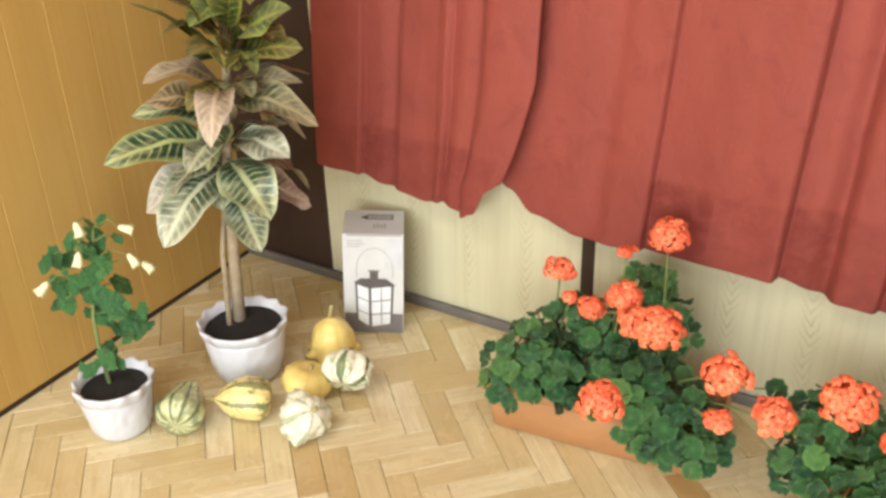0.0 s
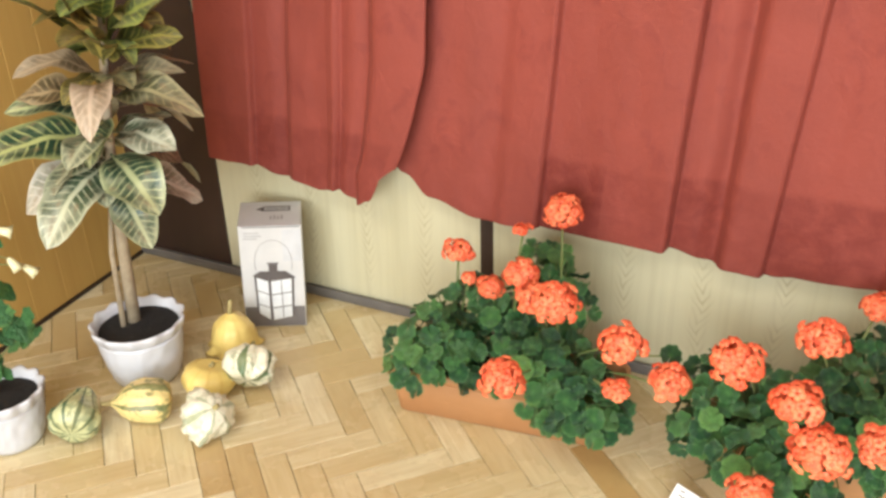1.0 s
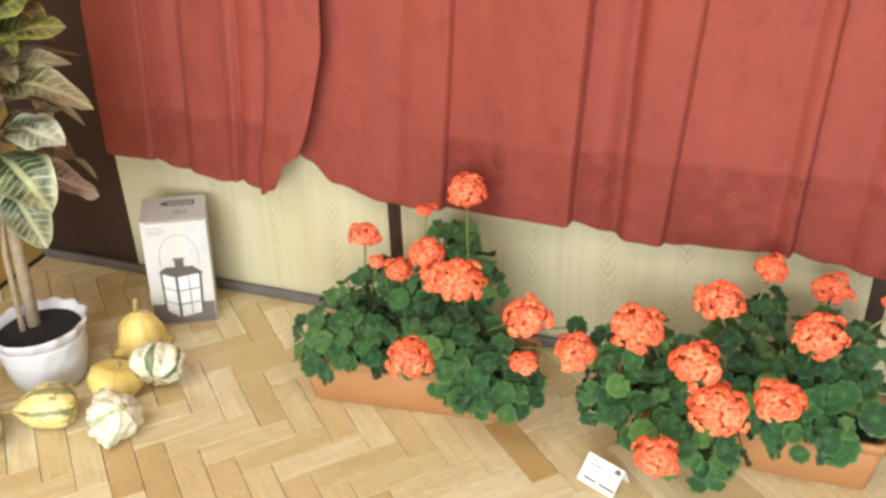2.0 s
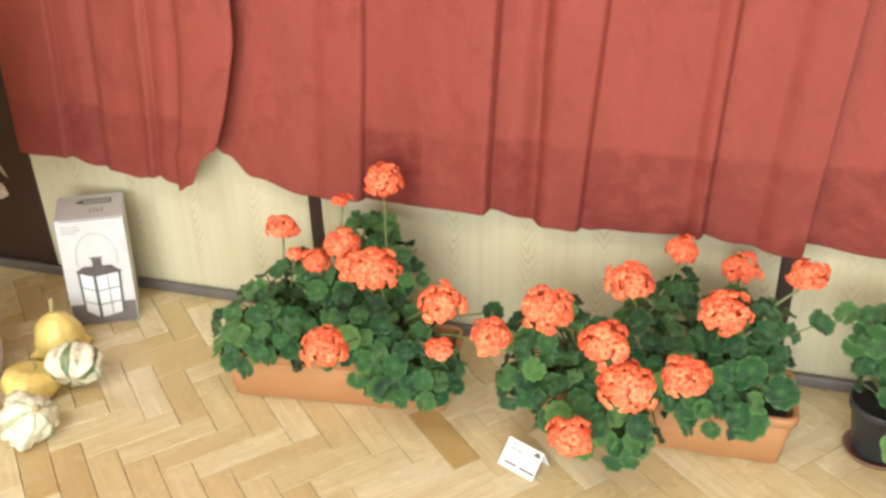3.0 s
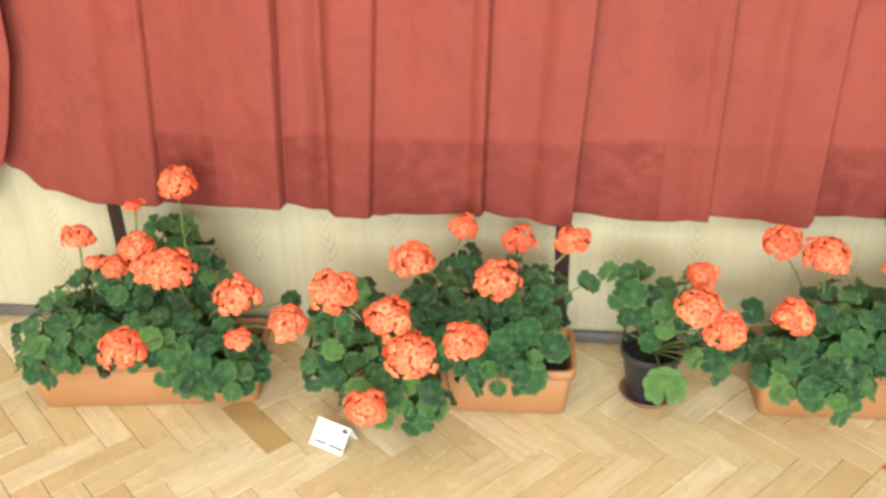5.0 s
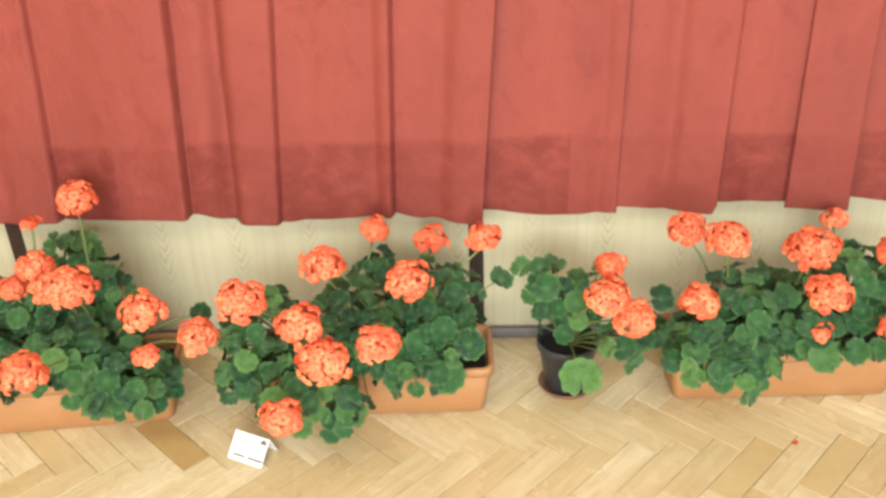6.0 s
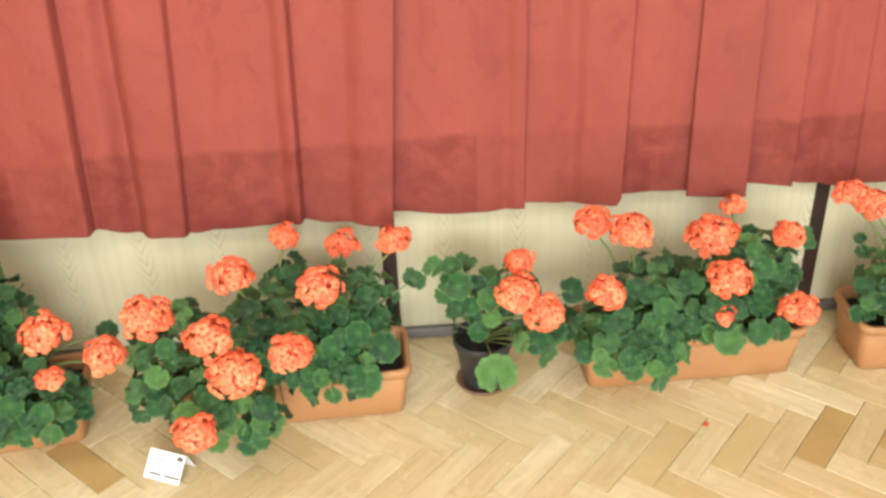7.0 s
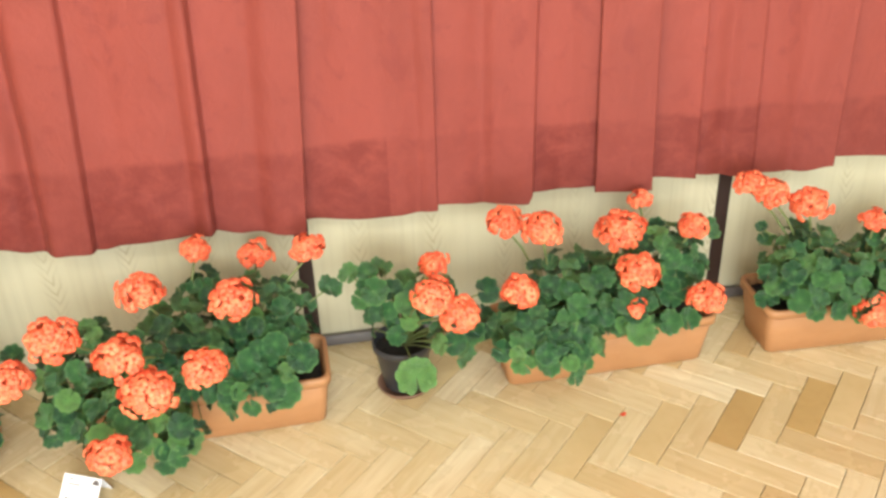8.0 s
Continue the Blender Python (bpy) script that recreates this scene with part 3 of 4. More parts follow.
def floret_mesh(seed):
    """Five short, rounded petals, each a small dome, round a hollow middle."""
    rnd = random.Random(seed)
    verts, faces = [], []
    for p in range(5):
        a = 2 * math.pi * p / 5 + rnd.uniform(-0.18, 0.18)
        ln, wd, up, tilt = rnd.uniform(0.88, 1.08), rnd.uniform(0.40, 0.50), rnd.uniform(-0.12, 0.16), rnd.uniform(-0.22, 0.22)
        base = len(verts)
        outline = [(0.56 + 0.47 * math.cos(b), math.sin(b)) for b in (2 * math.pi * i / 9 for i in range(9))]
        for x, y in (*outline, *((0.56 + 0.55 * (x - 0.56), 0.55 * y) for x, y in outline), (0.58, 0.0)):
            dome = 1.0 - ((x - 0.56) / 0.47) ** 2 - y * y
            z = 0.30 - 0.34 * x * x + up * x + tilt * y * wd + 0.26 * dome
            x, y = x * ln, y * wd
            verts.append((x * math.cos(a) - y * math.sin(a), x * math.sin(a) + y * math.cos(a), z))
        for i in range(9):
            j = (i + 1) % 9
            faces += [(base + i, base + j, base + 9 + j, base + 9 + i), (base + 9 + i, base + 9 + j, base + 18)]
    return mesh_of("floret", verts, faces, PETAL)


LEAVES = [leaf_mesh(s) for s in range(7)]
FLORETS = [floret_mesh(s) for s in range(7)]
HEAD_CORE = None


def to_normal(at, normal, spin, scale):
    q = Vector(normal).normalized().to_track_quat("Z", "Y").to_matrix().to_4x4()
    return Matrix.Translation(at) @ q @ Matrix.Rotation(spin, 4, "Z") @ Matrix.Diagonal((scale, scale, scale, 1))


def add_head(plant, at, r, rnd, root, full=1.0):
    """An umbel of florets on its own stalk. full: how much of the ball is open."""
    global HEAD_CORE
    at = Vector(at)
    if HEAD_CORE is None:
        bm = bmesh.new()
        bmesh.ops.create_icosphere(bm, subdivisions=1, radius=1.0)
        HEAD_CORE = bpy.data.meshes.new("bud_core")
        bm.to_mesh(HEAD_CORE)
        bm.free()
        HEAD_CORE.materials.append(BUD)
    v, f = tube(arc_points(root, at - Vector((0, 0, r * 0.4)), 0.6 * (at.z - root[2])), [0.0028] * 5, 5)
    part_mesh("flower_stalk", mesh_of("flower_stalk", v, f, STEM), plant, "thin green stalk")
    head = part_mesh("flower_head", HEAD_CORE, plant, "round orange-red flower head", Matrix.Translation(at) @ Matrix.Diagonal((r * 0.60, r * 0.60, r * 0.52, 1)))
    n = max(7, int(46 * (r / 0.045) ** 1.7 * full))
    inv = head.matrix_basis.inverted()
    gold = math.pi * (3 - math.sqrt(5))
    for i in range(n):
        z = 1 - (1.62 if full > 0.8 else 1.3) * (i + 0.5) / n
        a = gold * i + rnd.uniform(-0.3, 0.3)
        s = math.sqrt(max(0.0, 1 - z * z))
        d = Vector((s * math.cos(a), s * math.sin(a), z * 0.85))
        if full < 0.8 and rnd.random() < 0.25:
            continue
        p = at + d * r * (rnd.uniform(0.62, 0.95) + 0.20 * noise.noise(d * 2.3 + at * 40))
        nrm = d + Vector((rnd.uniform(-0.4, 0.4), rnd.uniform(-0.45, 0.3), rnd.uniform(-0.2, 0.45)))
        m = to_normal(p, nrm, rnd.uniform(0, 6.3), rnd.uniform(0.0112, 0.0148))
        part_mesh("floret", rnd.choice(FLORETS), head, "", inv @ m)


def geranium(label, clumps, heads, roots, seed, singles=(), low=0.11):
    """clumps: centre, radii, count of leaves. heads: place, radius, fullness. roots: points in the soil."""
    rnd = random.Random(seed)
    plant = empty("geranium", roots[0])
    back = plant.matrix_basis.inverted()
    stems_v, stems_f = [], []

    def near_root(p):
        return min(roots, key=lambda q: (q[0] - p[0]) ** 2 + (q[1] - p[1]) ** 2)

    def add_tube(points, radii, sides=4):
        v, f = tube(points, radii, sides, False)
        o = len(stems_v)
        stems_v.extend(back @ Vector(q) for q in v)
        stems_f.extend(tuple(o + i for i in q) for q in f)

    spots = []
    for c, rad, n in clumps:
        c = Vector(c)
        for i in range(int(n * 1.7)):
            for _ in range(30):
                d = Vector((rnd.gauss(0, 1), rnd.gauss(0, 1) - 0.35, rnd.gauss(0, 1) + 0.45)).normalized()
                if d.z < -0.55:
                    continue
                k = rnd.uniform(0.62, 1.04)
                p = c + Vector((d.x * rad[0] * k, d.y * rad[1] * k, d.z * rad[2] * k))
                p.y = min(p.y, -0.035)
                s = rnd.uniform(0.0185, 0.030)
                if p.z > low and all((p - q).length > 0.60 * (s + t) for q, t in spots):
                    break
            spots.append((p, s))
            nrm = d * 0.95 + Vector((0, -0.30, 0.60)) + Vector((rnd.uniform(-0.6, 0.6), rnd.uniform(-0.6, 0.6), rnd.uniform(-0.3, 0.3)))
            part_mesh("leaf", rnd.choice(LEAVES), plant, "", back @ to_normal(p, nrm, rnd.uniform(0, 6.3), s))
            q = near_root(p)
            add_tube(arc_points(q, p, 0.5 * max(p.z - q[2], 0.05), 4), [0.003, 0.0022, 0.0018, 0.0015])
    for p, nrm, s in singles:
        part_mesh("leaf", rnd.choice(LEAVES), plant, "", back @ to_normal(p, nrm, rnd.uniform(0, 6.3), s))
        q = near_root(p)
        add_tube(arc_points(q, p, 0.6 * max(p[2] - q[2], 0.08), 5), [0.0035, 0.003, 0.0025, 0.002, 0.0018])
    for q in roots:
        for _ in range(4):
            tip = Vector(q) + Vector((rnd.uniform(-0.07, 0.07), rnd.uniform(-0.06, 0.04), rnd.uniform(0.09, 0.17)))
            add_tube(arc_points(q, tip, 0.07, 4), [0.006, 0.0055, 0.005, 0.004], 5)
    stems = part_mesh("stalk_tangle", mesh_of("stalk_tangle", stems_v, stems_f, STEM), plant, "tangle of green leaf stalks")
    tagged(stems, kind="stuff")
    for at, r, full in heads:
        q = Vector(near_root(at))
        add_head(plant, back @ Vector(at), r, rnd, back @ q, full)
    return tagged(plant, label, "geranium", group="geraniums along the wall")


ZS = PLANTER_H - 0.03

window_box((1.571, -0.302, 0), 7.0, 0.515, "terracotta-coloured plastic window box under a spreading orange geranium")
window_box((2.307, -0.258, 0), 1.8, 0.506, "terracotta-coloured plastic window box with one bare end")
window_box((3.247, -0.206, 0), 1.3, 0.492, "terracotta-coloured plastic window box half hidden by geranium leaves")
window_box((3.910, -0.220, 0), -1.5, 0.500, "terracotta-coloured plastic window box beside a dark wall strip")

geranium("bushy geranium with orange-red flower heads in a window box",
         [((1.43, -0.39, 0.185), (0.115, 0.115, 0.115), 42), ((1.49, -0.28, 0.225), (0.12, 0.09, 0.10), 24), ((1.60, -0.27, 0.245), (0.11, 0.10, 0.13), 28),
          ((1.67, -0.36, 0.205), (0.11, 0.12, 0.12), 34), ((1.79, -0.41, 0.165), (0.10, 0.11, 0.105), 32), ((1.61, -0.17, 0.355), (0.06, 0.045, 0.05), 13), ((1.69, -0.22, 0.29), (0.06, 0.06, 0.08), 11)],
         [((1.647, -0.163, 0.492), 0.046, 1), ((1.597, -0.282, 0.489), 0.022, 0.5), ((1.425, -0.251, 0.389), 0.034, 1), ((1.465, -0.28, 0.34), 0.015, 0.5), ((1.535, -0.316, 0.352), 0.030, 1),
          ((1.63, -0.372, 0.435), 0.040, 1), ((1.735, -0.445, 0.428), 0.052, 1), ((1.685, -0.43, 0.418), 0.042, 1), ((1.883, -0.475, 0.389), 0.046, 1), ((1.689, -0.614, 0.344), 0.046, 1), ((1.887, -0.511, 0.306), 0.028, 0.6), ((1.974, -0.451, 0.314), 0.042, 1)],
         [(1.44, -0.31, ZS), (1.57, -0.295, ZS), (1.69, -0.28, ZS)], 11,
         [((1.955, -0.36, 0.31), (0.3, -0.5, 0.8), 0.024)], 0.14)

geranium("large geranium heavy with orange-red flower heads in a window box",
         [((2.08, -0.31, 0.20), (0.10, 0.12, 0.125), 32), ((2.17, -0.41, 0.15), (0.11, 0.10, 0.11), 28), ((2.27, -0.31, 0.225), (0.12, 0.12, 0.12), 34), ((2.24, -0.47, 0.14), (0.075, 0.075, 0.07), 12),
          ((2.45, -0.26, 0.235), (0.11, 0.11, 0.125), 38), ((2.41, -0.36, 0.165), (0.09, 0.07, 0.07), 16), ((2.31, -0.17, 0.285), (0.055, 0.05, 0.06), 8), ((2.02, -0.37, 0.15), (0.05, 0.06, 0.06), 8)],
         [((2.099, -0.534, 0.446), 0.050, 1), ((2.23, -0.363, 0.426), 0.048, 1), ((2.21, -0.542, 0.394), 0.050, 0.9), ((2.259, -0.598, 0.349), 0.053, 1), ((2.161, -0.595, 0.216), 0.042, 1),
          ((2.357, -0.531, 0.345), 0.044, 1), ((2.411, -0.401, 0.41), 0.048, 1), ((2.315, -0.154, 0.401), 0.034, 1), ((2.441, -0.115, 0.345), 0.044, 0.75), ((2.566, -0.213, 0.403), 0.038, 1)],
         [(2.13, -0.25, ZS), (2.27, -0.25, ZS), (2.40, -0.25, ZS)], 23,
         [((2.53, -0.409, 0.253), (0.1, -0.7, 0.7), 0.034), ((2.482, -0.388, 0.159), (0.0, -0.9, 0.5), 0.040), ((2.60, -0.22, 0.30), (0.5, -0.4, 0.7), 0.030)])

geranium("geranium with orange-red flower heads trailing over a window box",
         [((3.05, -0.35, 0.20), (0.11, 0.12, 0.09), 30), ((3.13, -0.29, 0.245), (0.12, 0.11, 0.11), 32), ((3.09, -0.40, 0.19), (0.09, 0.07, 0.07), 16), ((3.24, -0.28, 0.225), (0.11, 0.11, 0.10), 26),
          ((3.37, -0.24, 0.27), (0.10, 0.09, 0.11), 28), ((3.28, -0.33, 0.19), (0.05, 0.05, 0.05), 7)],
         [((3.001, -0.243, 0.434), 0.041, 1), ((3.051, -0.368, 0.471), 0.046, 1), ((3.232, -0.34, 0.433), 0.052, 1), ((3.346, -0.155, 0.402), 0.030, 0.7), ((3.415, -0.306, 0.406), 0.033, 1),
          ((3.231, -0.464, 0.40), 0.047, 1), ((3.27, -0.387, 0.258), 0.026, 0.6), ((2.979, -0.477, 0.397), 0.039, 1), ((3.422, -0.393, 0.268), 0.042, 1)],
         [(3.12, -0.215, ZS), (3.25, -0.21, ZS), (3.38, -0.21, ZS)], 31,
         [((3.273, -0.399, 0.207), (0.0, -0.8, 0.6), 0.036), ((3.37, -0.33, 0.17), (0.1, -0.8, 0.5), 0.032), ((3.47, -0.22, 0.26), (0.4, -0.5, 0.7), 0.034), ((3.52, -0.18, 0.32), (0.4, -0.6, 0.6), 0.028), ((3.42, -0.32, 0.165), (0.2, -0.8, 0.5), 0.030)], 0.185)

geranium("dark-leaved geranium with orange-red flower heads in a window box",
         [((3.73, -0.25, 0.215), (0.10, 0.11, 0.11), 40), ((3.84, -0.28, 0.18), (0.11, 0.10, 0.09), 34), ((4.0, -0.24, 0.23), (0.12, 0.10, 0.10), 30)],
         [((3.600, -0.200, 0.435), 0.042, 0.8), ((3.635, -0.240, 0.429), 0.040, 1), ((3.706, -0.280, 0.415), 0.046, 1), ((3.901, -0.250, 0.330), 0.034, 0.6), ((3.868, -0.380, 0.161), 0.050, 1)],
         [(3.78, -0.215, ZS), (3.92, -0.215, ZS), (4.06, -0.215, ZS)], 47,
         [((3.655, -0.2, 0.285), (-0.3, -0.4, 0.8), 0.02), ((3.64, -0.2, 0.32), (-0.2, -0.4, 0.8), 0.016)], 0.10)


# the black pot on its saucer
def black_pot(at):
    thing = empty("flower_pot", at)
    n = 36
    v, f = loft([ring(n, 0.046, 0.012), ring(n, 0.050, 0.016), ring(n, 0.066, 0.118), ring(n, 0.071, 0.120), ring(n, 0.0725, 0.138), ring(n, 0.0695, 0.140), ring(n, 0.067, 0.136), ring(n, 0.062, 0.10)], True)
    part_mesh("body", mesh_of("body", v, f, BLACK_PLASTIC), thing)
    v, f = loft([ring(n, 0.052, 0.0), ring(n, 0.058, 0.003), ring(n, 0.067, 0.016), ring(n, 0.0655, 0.018), ring(n, 0.055, 0.007), ring(n, 0.02, 0.006)], True, True)
    part_mesh("saucer", mesh_of("saucer", v, f, m_plain("brown_saucer", (0.22, 0.12, 0.075), (0.16, 0.085, 0.055), 10, 0.45)), thing, "shallow brown saucer")
    v, f = loft([ring(n, 0.064, 0.118), ring(n, 0.04, 0.124), ring(n, 0.01, 0.122)], False, True)
    part_mesh("soil", mesh_of("soil", v, f, SOIL), thing, "dark potting soil")
    return tagged(thing, "black plastic flower pot on a brown saucer", "flower pot", group="planters along the wall")


black_pot((2.757, -0.222, 0))
geranium("young geranium with few leaves in a black pot",
         [((2.70, -0.20, 0.29), (0.05, 0.05, 0.05), 5), ((2.75, -0.25, 0.24), (0.07, 0.06, 0.07), 13), ((2.84, -0.24, 0.27), (0.05, 0.05, 0.07), 7), ((2.86, -0.33, 0.20), (0.05, 0.05, 0.05), 7)],
         [((2.825, -0.357, 0.411), 0.030, 1), ((2.806, -0.46, 0.40), 0.044, 1), ((2.855, -0.485, 0.362), 0.044, 1)],
         [(2.757, -0.222, 0.12)], 53,
         [((2.769, -0.385, 0.15), (0.0, -0.95, 0.35), 0.046), ((2.648, -0.207, 0.322), (-0.4, -0.5, 0.7), 0.026), ((2.70, -0.27, 0.305), (-0.2, -0.6, 0.7), 0.034), ((2.90, -0.33, 0.215), (0.3, -0.6, 0.6), 0.036), ((2.95, -0.28, 0.28), (0.2, -0.5, 0.7), 0.032), ((2.94, -0.27, 0.21), (0.3, -0.5, 0.6), 0.03)])


# ---- white ceramic pots ----
def white_pot(at, r0, r1, h, label):
    thing = empty("flower_pot", at)
    n = 96

    def emboss(r, z, k):
        return [Vector(((r + k * 0.0022 * noise.noise(Vector((math.cos(a) * 5, math.sin(a) * 5, z * 34)))) * math.cos(a), (r + k * 0.0022 * noise.noise(Vector((math.cos(a) * 5, math.sin(a) * 5, z * 34)))) * math.sin(a), z)) for a in (2 * math.pi * i / n for i in range(n))]

    loops = [ring(n, r0 - 0.008, 0.0), ring(n, r0, 0.004)]
    top = r1 * 0.93
    for i in range(1, 13):
        u = i / 13
        z = 0.006 + (h - 0.034) * u
        loops.append(emboss(r0 + (top - r0) * u ** 0.55, z, 1.3))
    loops += [ring(n, top, h - 0.028), ring(n, top - 0.006, h - 0.03)]
    v, f = loft(loops, True)
    part_mesh("body", mesh_of("body", v, f, CERAMIC), thing)
    w = 0.0034
    v, f = loft([ring(n, top - 0.004, h - 0.030), ring(n, top + 0.003, h - 0.026, w * 0.3, 13), ring(n, r1 - 0.003, h - 0.010, w, 13), ring(n, r1, h - 0.004, w, 13, 0.004), ring(n, r1 - 0.003, h - 0.001, w, 13, 0.005), ring(n, r1 - 0.010, h - 0.004, w, 13, 0.003), ring(n, top - 0.010, h - 0.028), ring(n, top - 0.014, h - 0.05)])
    part_mesh("rim", mesh_of("rim", v, f, CERAMIC), thing, "scalloped white rim")
    v, f = loft([ring(40, top - 0.006, h - 0.024), ring(40, top * 0.55, h - 0.017, 0.004, 7), ring(40, top * 0.2, h - 0.015, 0.003, 5)], False, True)
    part_mesh("soil", mesh_of("soil", v, f, SOIL), thing, "dark potting soil")
    return tagged(thing, label, "flower pot", group="white pots in the corner")


white_pot((0.648, -0.537, 0), 0.079, 0.117, 0.172, "larger white ceramic pot with scalloped rim holding a croton")
white_pot((0.539, -0.875, 0), 0.064, 0.095, 0.145, "smaller white ceramic pot with scalloped rim near the side wall")


# ---- croton ----
def croton_leaf(parent, back, base, tip, width, sag, roll, rnd):
    base, tip = Vector(base), Vector(tip)
    ax = tip - base
    ln = ax.length
    d = ax.normalized()
    side = d.cross(Vector((0, 0, 1)))
    side = (side if side.length > 0.05 else Vector((1, 0, 0))).normalized()
    side = Matrix.Rotation(radians(roll), 3, d) @ side
    up = side.cross(d).normalized()
    rows, cols = 14, 6
    verts, uvs, faces = [], [], []
    ph = rnd.uniform(0, 6)
    for i in range(rows + 1):
        v = i / rows
        u0 = max(0.0, (v - 0.10) / 0.90)
        w = width * (math.sin(math.pi * min(u0, 1.0) ** 0.80) ** 0.62) if 0 < u0 < 1 else 0.0
        w = max(w, 0.0035 if v <= 0.12 else 0.0006)
        c = base + ax * v + up * (sag * ln * (math.sin(math.pi * v) * 0.8 + 0.0)) - Vector((0, 0, 1)) * (sag * ln * 0.25 * v * v)
        for j in range(cols + 1):
            s = 2 * j / cols - 1
            z = 0.16 * w * abs(s) ** 1.3 + 0.24 * w * math.sin(9 * v + 2.2 * s + ph) * abs(s) + 0.22 * w * noise.noise(Vector((v * 6 + ph, s * 2.5, ph)))
            verts.append(back @ (c + side * (s * w) + up * z))
            uvs.append(((s + 1) / 2, v))
    for i in range(rows):
        for j in range(cols):
            a = i * (cols + 1) + j
            faces.append((a, a + 1, a + cols + 2, a + cols + 1))
    part_mesh("leaf", mesh_of("leaf", verts, faces, CROTON_LOW if base.z < 0.71 else CROTON_MID if base.z < 0.80 else CROTON_TOP, True, uvs), parent)


def croton():
    rnd = random.Random(5)
    thing = empty("croton", (0.620, -0.537, 0.14))
    back = thing.matrix_basis.inverted()
    path = [Vector(p) for p in ((0.626, -0.530, 0.139), (0.636, -0.519, 0.398), (0.650, -0.503, 0.668), (0.678, -0.470, 0.960), (0.699, -0.446, 1.175))]
    v, f = tube([back @ p for p in path], [0.0175, 0.0145, 0.012, 0.009, 0.006], 10)
    part_mesh("trunk", mesh_of("trunk", v, f, TRUNK), thing, "grey-brown woody trunk")
    v, f = tube([back @ (path[0] + Vector((-0.004, -0.032, -0.01))), back @ (path[1] + Vector((-0.018, -0.024, -0.04))), back @ (path[1] + Vector((-0.006, -0.008, 0.08)))], [0.008, 0.007, 0.005], 8)
    part_mesh("side_stem", mesh_of("side_stem", v, f, TRUNK), thing, "second thinner stem")
    # base, tip, half width, arch, roll
    low_whorl = [
        ((0.651, -0.532, 0.663), (0.560, -0.788, 0.685), 0.058, 0.14, -35),
        ((0.651, -0.501, 0.703), (0.531, -0.669, 0.756), 0.045, 0.16, -25),
        ((0.658, -0.540, 0.595), (0.652, -0.743, 0.482), 0.062, 0.18, -20),
        ((0.640, -0.514, 0.597), (0.541, -0.688, 0.521), 0.055, 0.16, -30),
        ((0.676, -0.534, 0.625), (0.845, -0.584, 0.528), 0.066, 0.16, 15),
        ((0.667, -0.528, 0.548), (0.767, -0.552, 0.410), 0.050, 0.14, 20),
        ((0.657, -0.494, 0.549), (0.785, -0.378, 0.466), 0.052, 0.14, 25),
        ((0.684, -0.509, 0.669), (0.856, -0.510, 0.656), 0.052, 0.14, 20),
    ]
    mid_whorl = [
        ((0.687, -0.505, 0.752), (0.904, -0.455, 0.731), 0.048, 0.24, 25),
        ((0.666, -0.484, 0.750), (0.847, -0.429, 0.814), 0.040, 0.18, 20),
        ((0.665, -0.485, 0.791), (0.792, -0.340, 0.803), 0.022, 0.16, 10),
        ((0.681, -0.497, 0.837), (0.879, -0.453, 0.901), 0.052, 0.15, 30),
        ((0.686, -0.492, 0.869), (0.855, -0.450, 0.985), 0.055, 0.12, 30),
        ((0.697, -0.510, 0.868), (0.684, -0.646, 1.031), 0.062, 0.14, -30),
        ((0.662, -0.489, 0.832), (0.543, -0.626, 1.003), 0.024, 0.12, -10),
        ((0.673, -0.507, 0.798), (0.618, -0.691, 0.853), 0.048, 0.22, -15),
    ]
    high_whorl = [
        ((0.665, -0.516, 0.731), (0.551, -0.646, 0.782), 0.048, 0.20, -20),
        ((0.703, -0.533, 0.783), (0.820, -0.704, 0.749), 0.042, 0.30, 0),
        ((0.709, -0.526, 0.834), (0.793, -0.704, 0.938), 0.050, 0.22, -20),
        ((0.619, -0.462, 0.620), (0.691, -0.273, 0.457), 0.055, 0.16, 20),
        ((0.705, -0.500, 0.918), (0.731, -0.593, 1.082), 0.058, 0.12, -20),
        ((0.705, -0.500, 0.918), (0.832, -0.538, 1.091), 0.055, 0.12, 10),
        ((0.683, -0.541, 0.658), (0.751, -0.721, 0.678), 0.045, 0.20, -10),
        ((0.605, -0.494, 0.522), (0.424, -0.518, 0.478), 0.055, 0.14, -20),
    ]
    crown = [
        ((0.634, -0.460, 0.766), (0.594, -0.293, 0.607), 0.052, 0.14, 20),
        ((0.641, -0.452, 0.847), (0.470, -0.435, 0.794), 0.052, 0.14, -20),
        ((0.646, -0.446, 0.900), (0.589, -0.268, 0.841), 0.052, 0.14, 10),
        ((0.682, -0.466, 0.985), (0.622, -0.566, 1.071), 0.055, 0.12, -20),
        ((0.682, -0.466, 0.985), (0.797, -0.364, 1.051), 0.055, 0.12, 20),
        ((0.691, -0.456, 1.082), (0.689, -0.534, 1.207), 0.05, 0.12, -20),
        ((0.691, -0.456, 1.082), (0.796, -0.412, 1.198), 0.05, 0.12, 20),
    ]
    for base, tip, w, sag, roll in (*low_whorl, *mid_whorl, *high_whorl, *crown):
        croton_leaf(thing, back, base, tip, w, sag, roll, rnd)
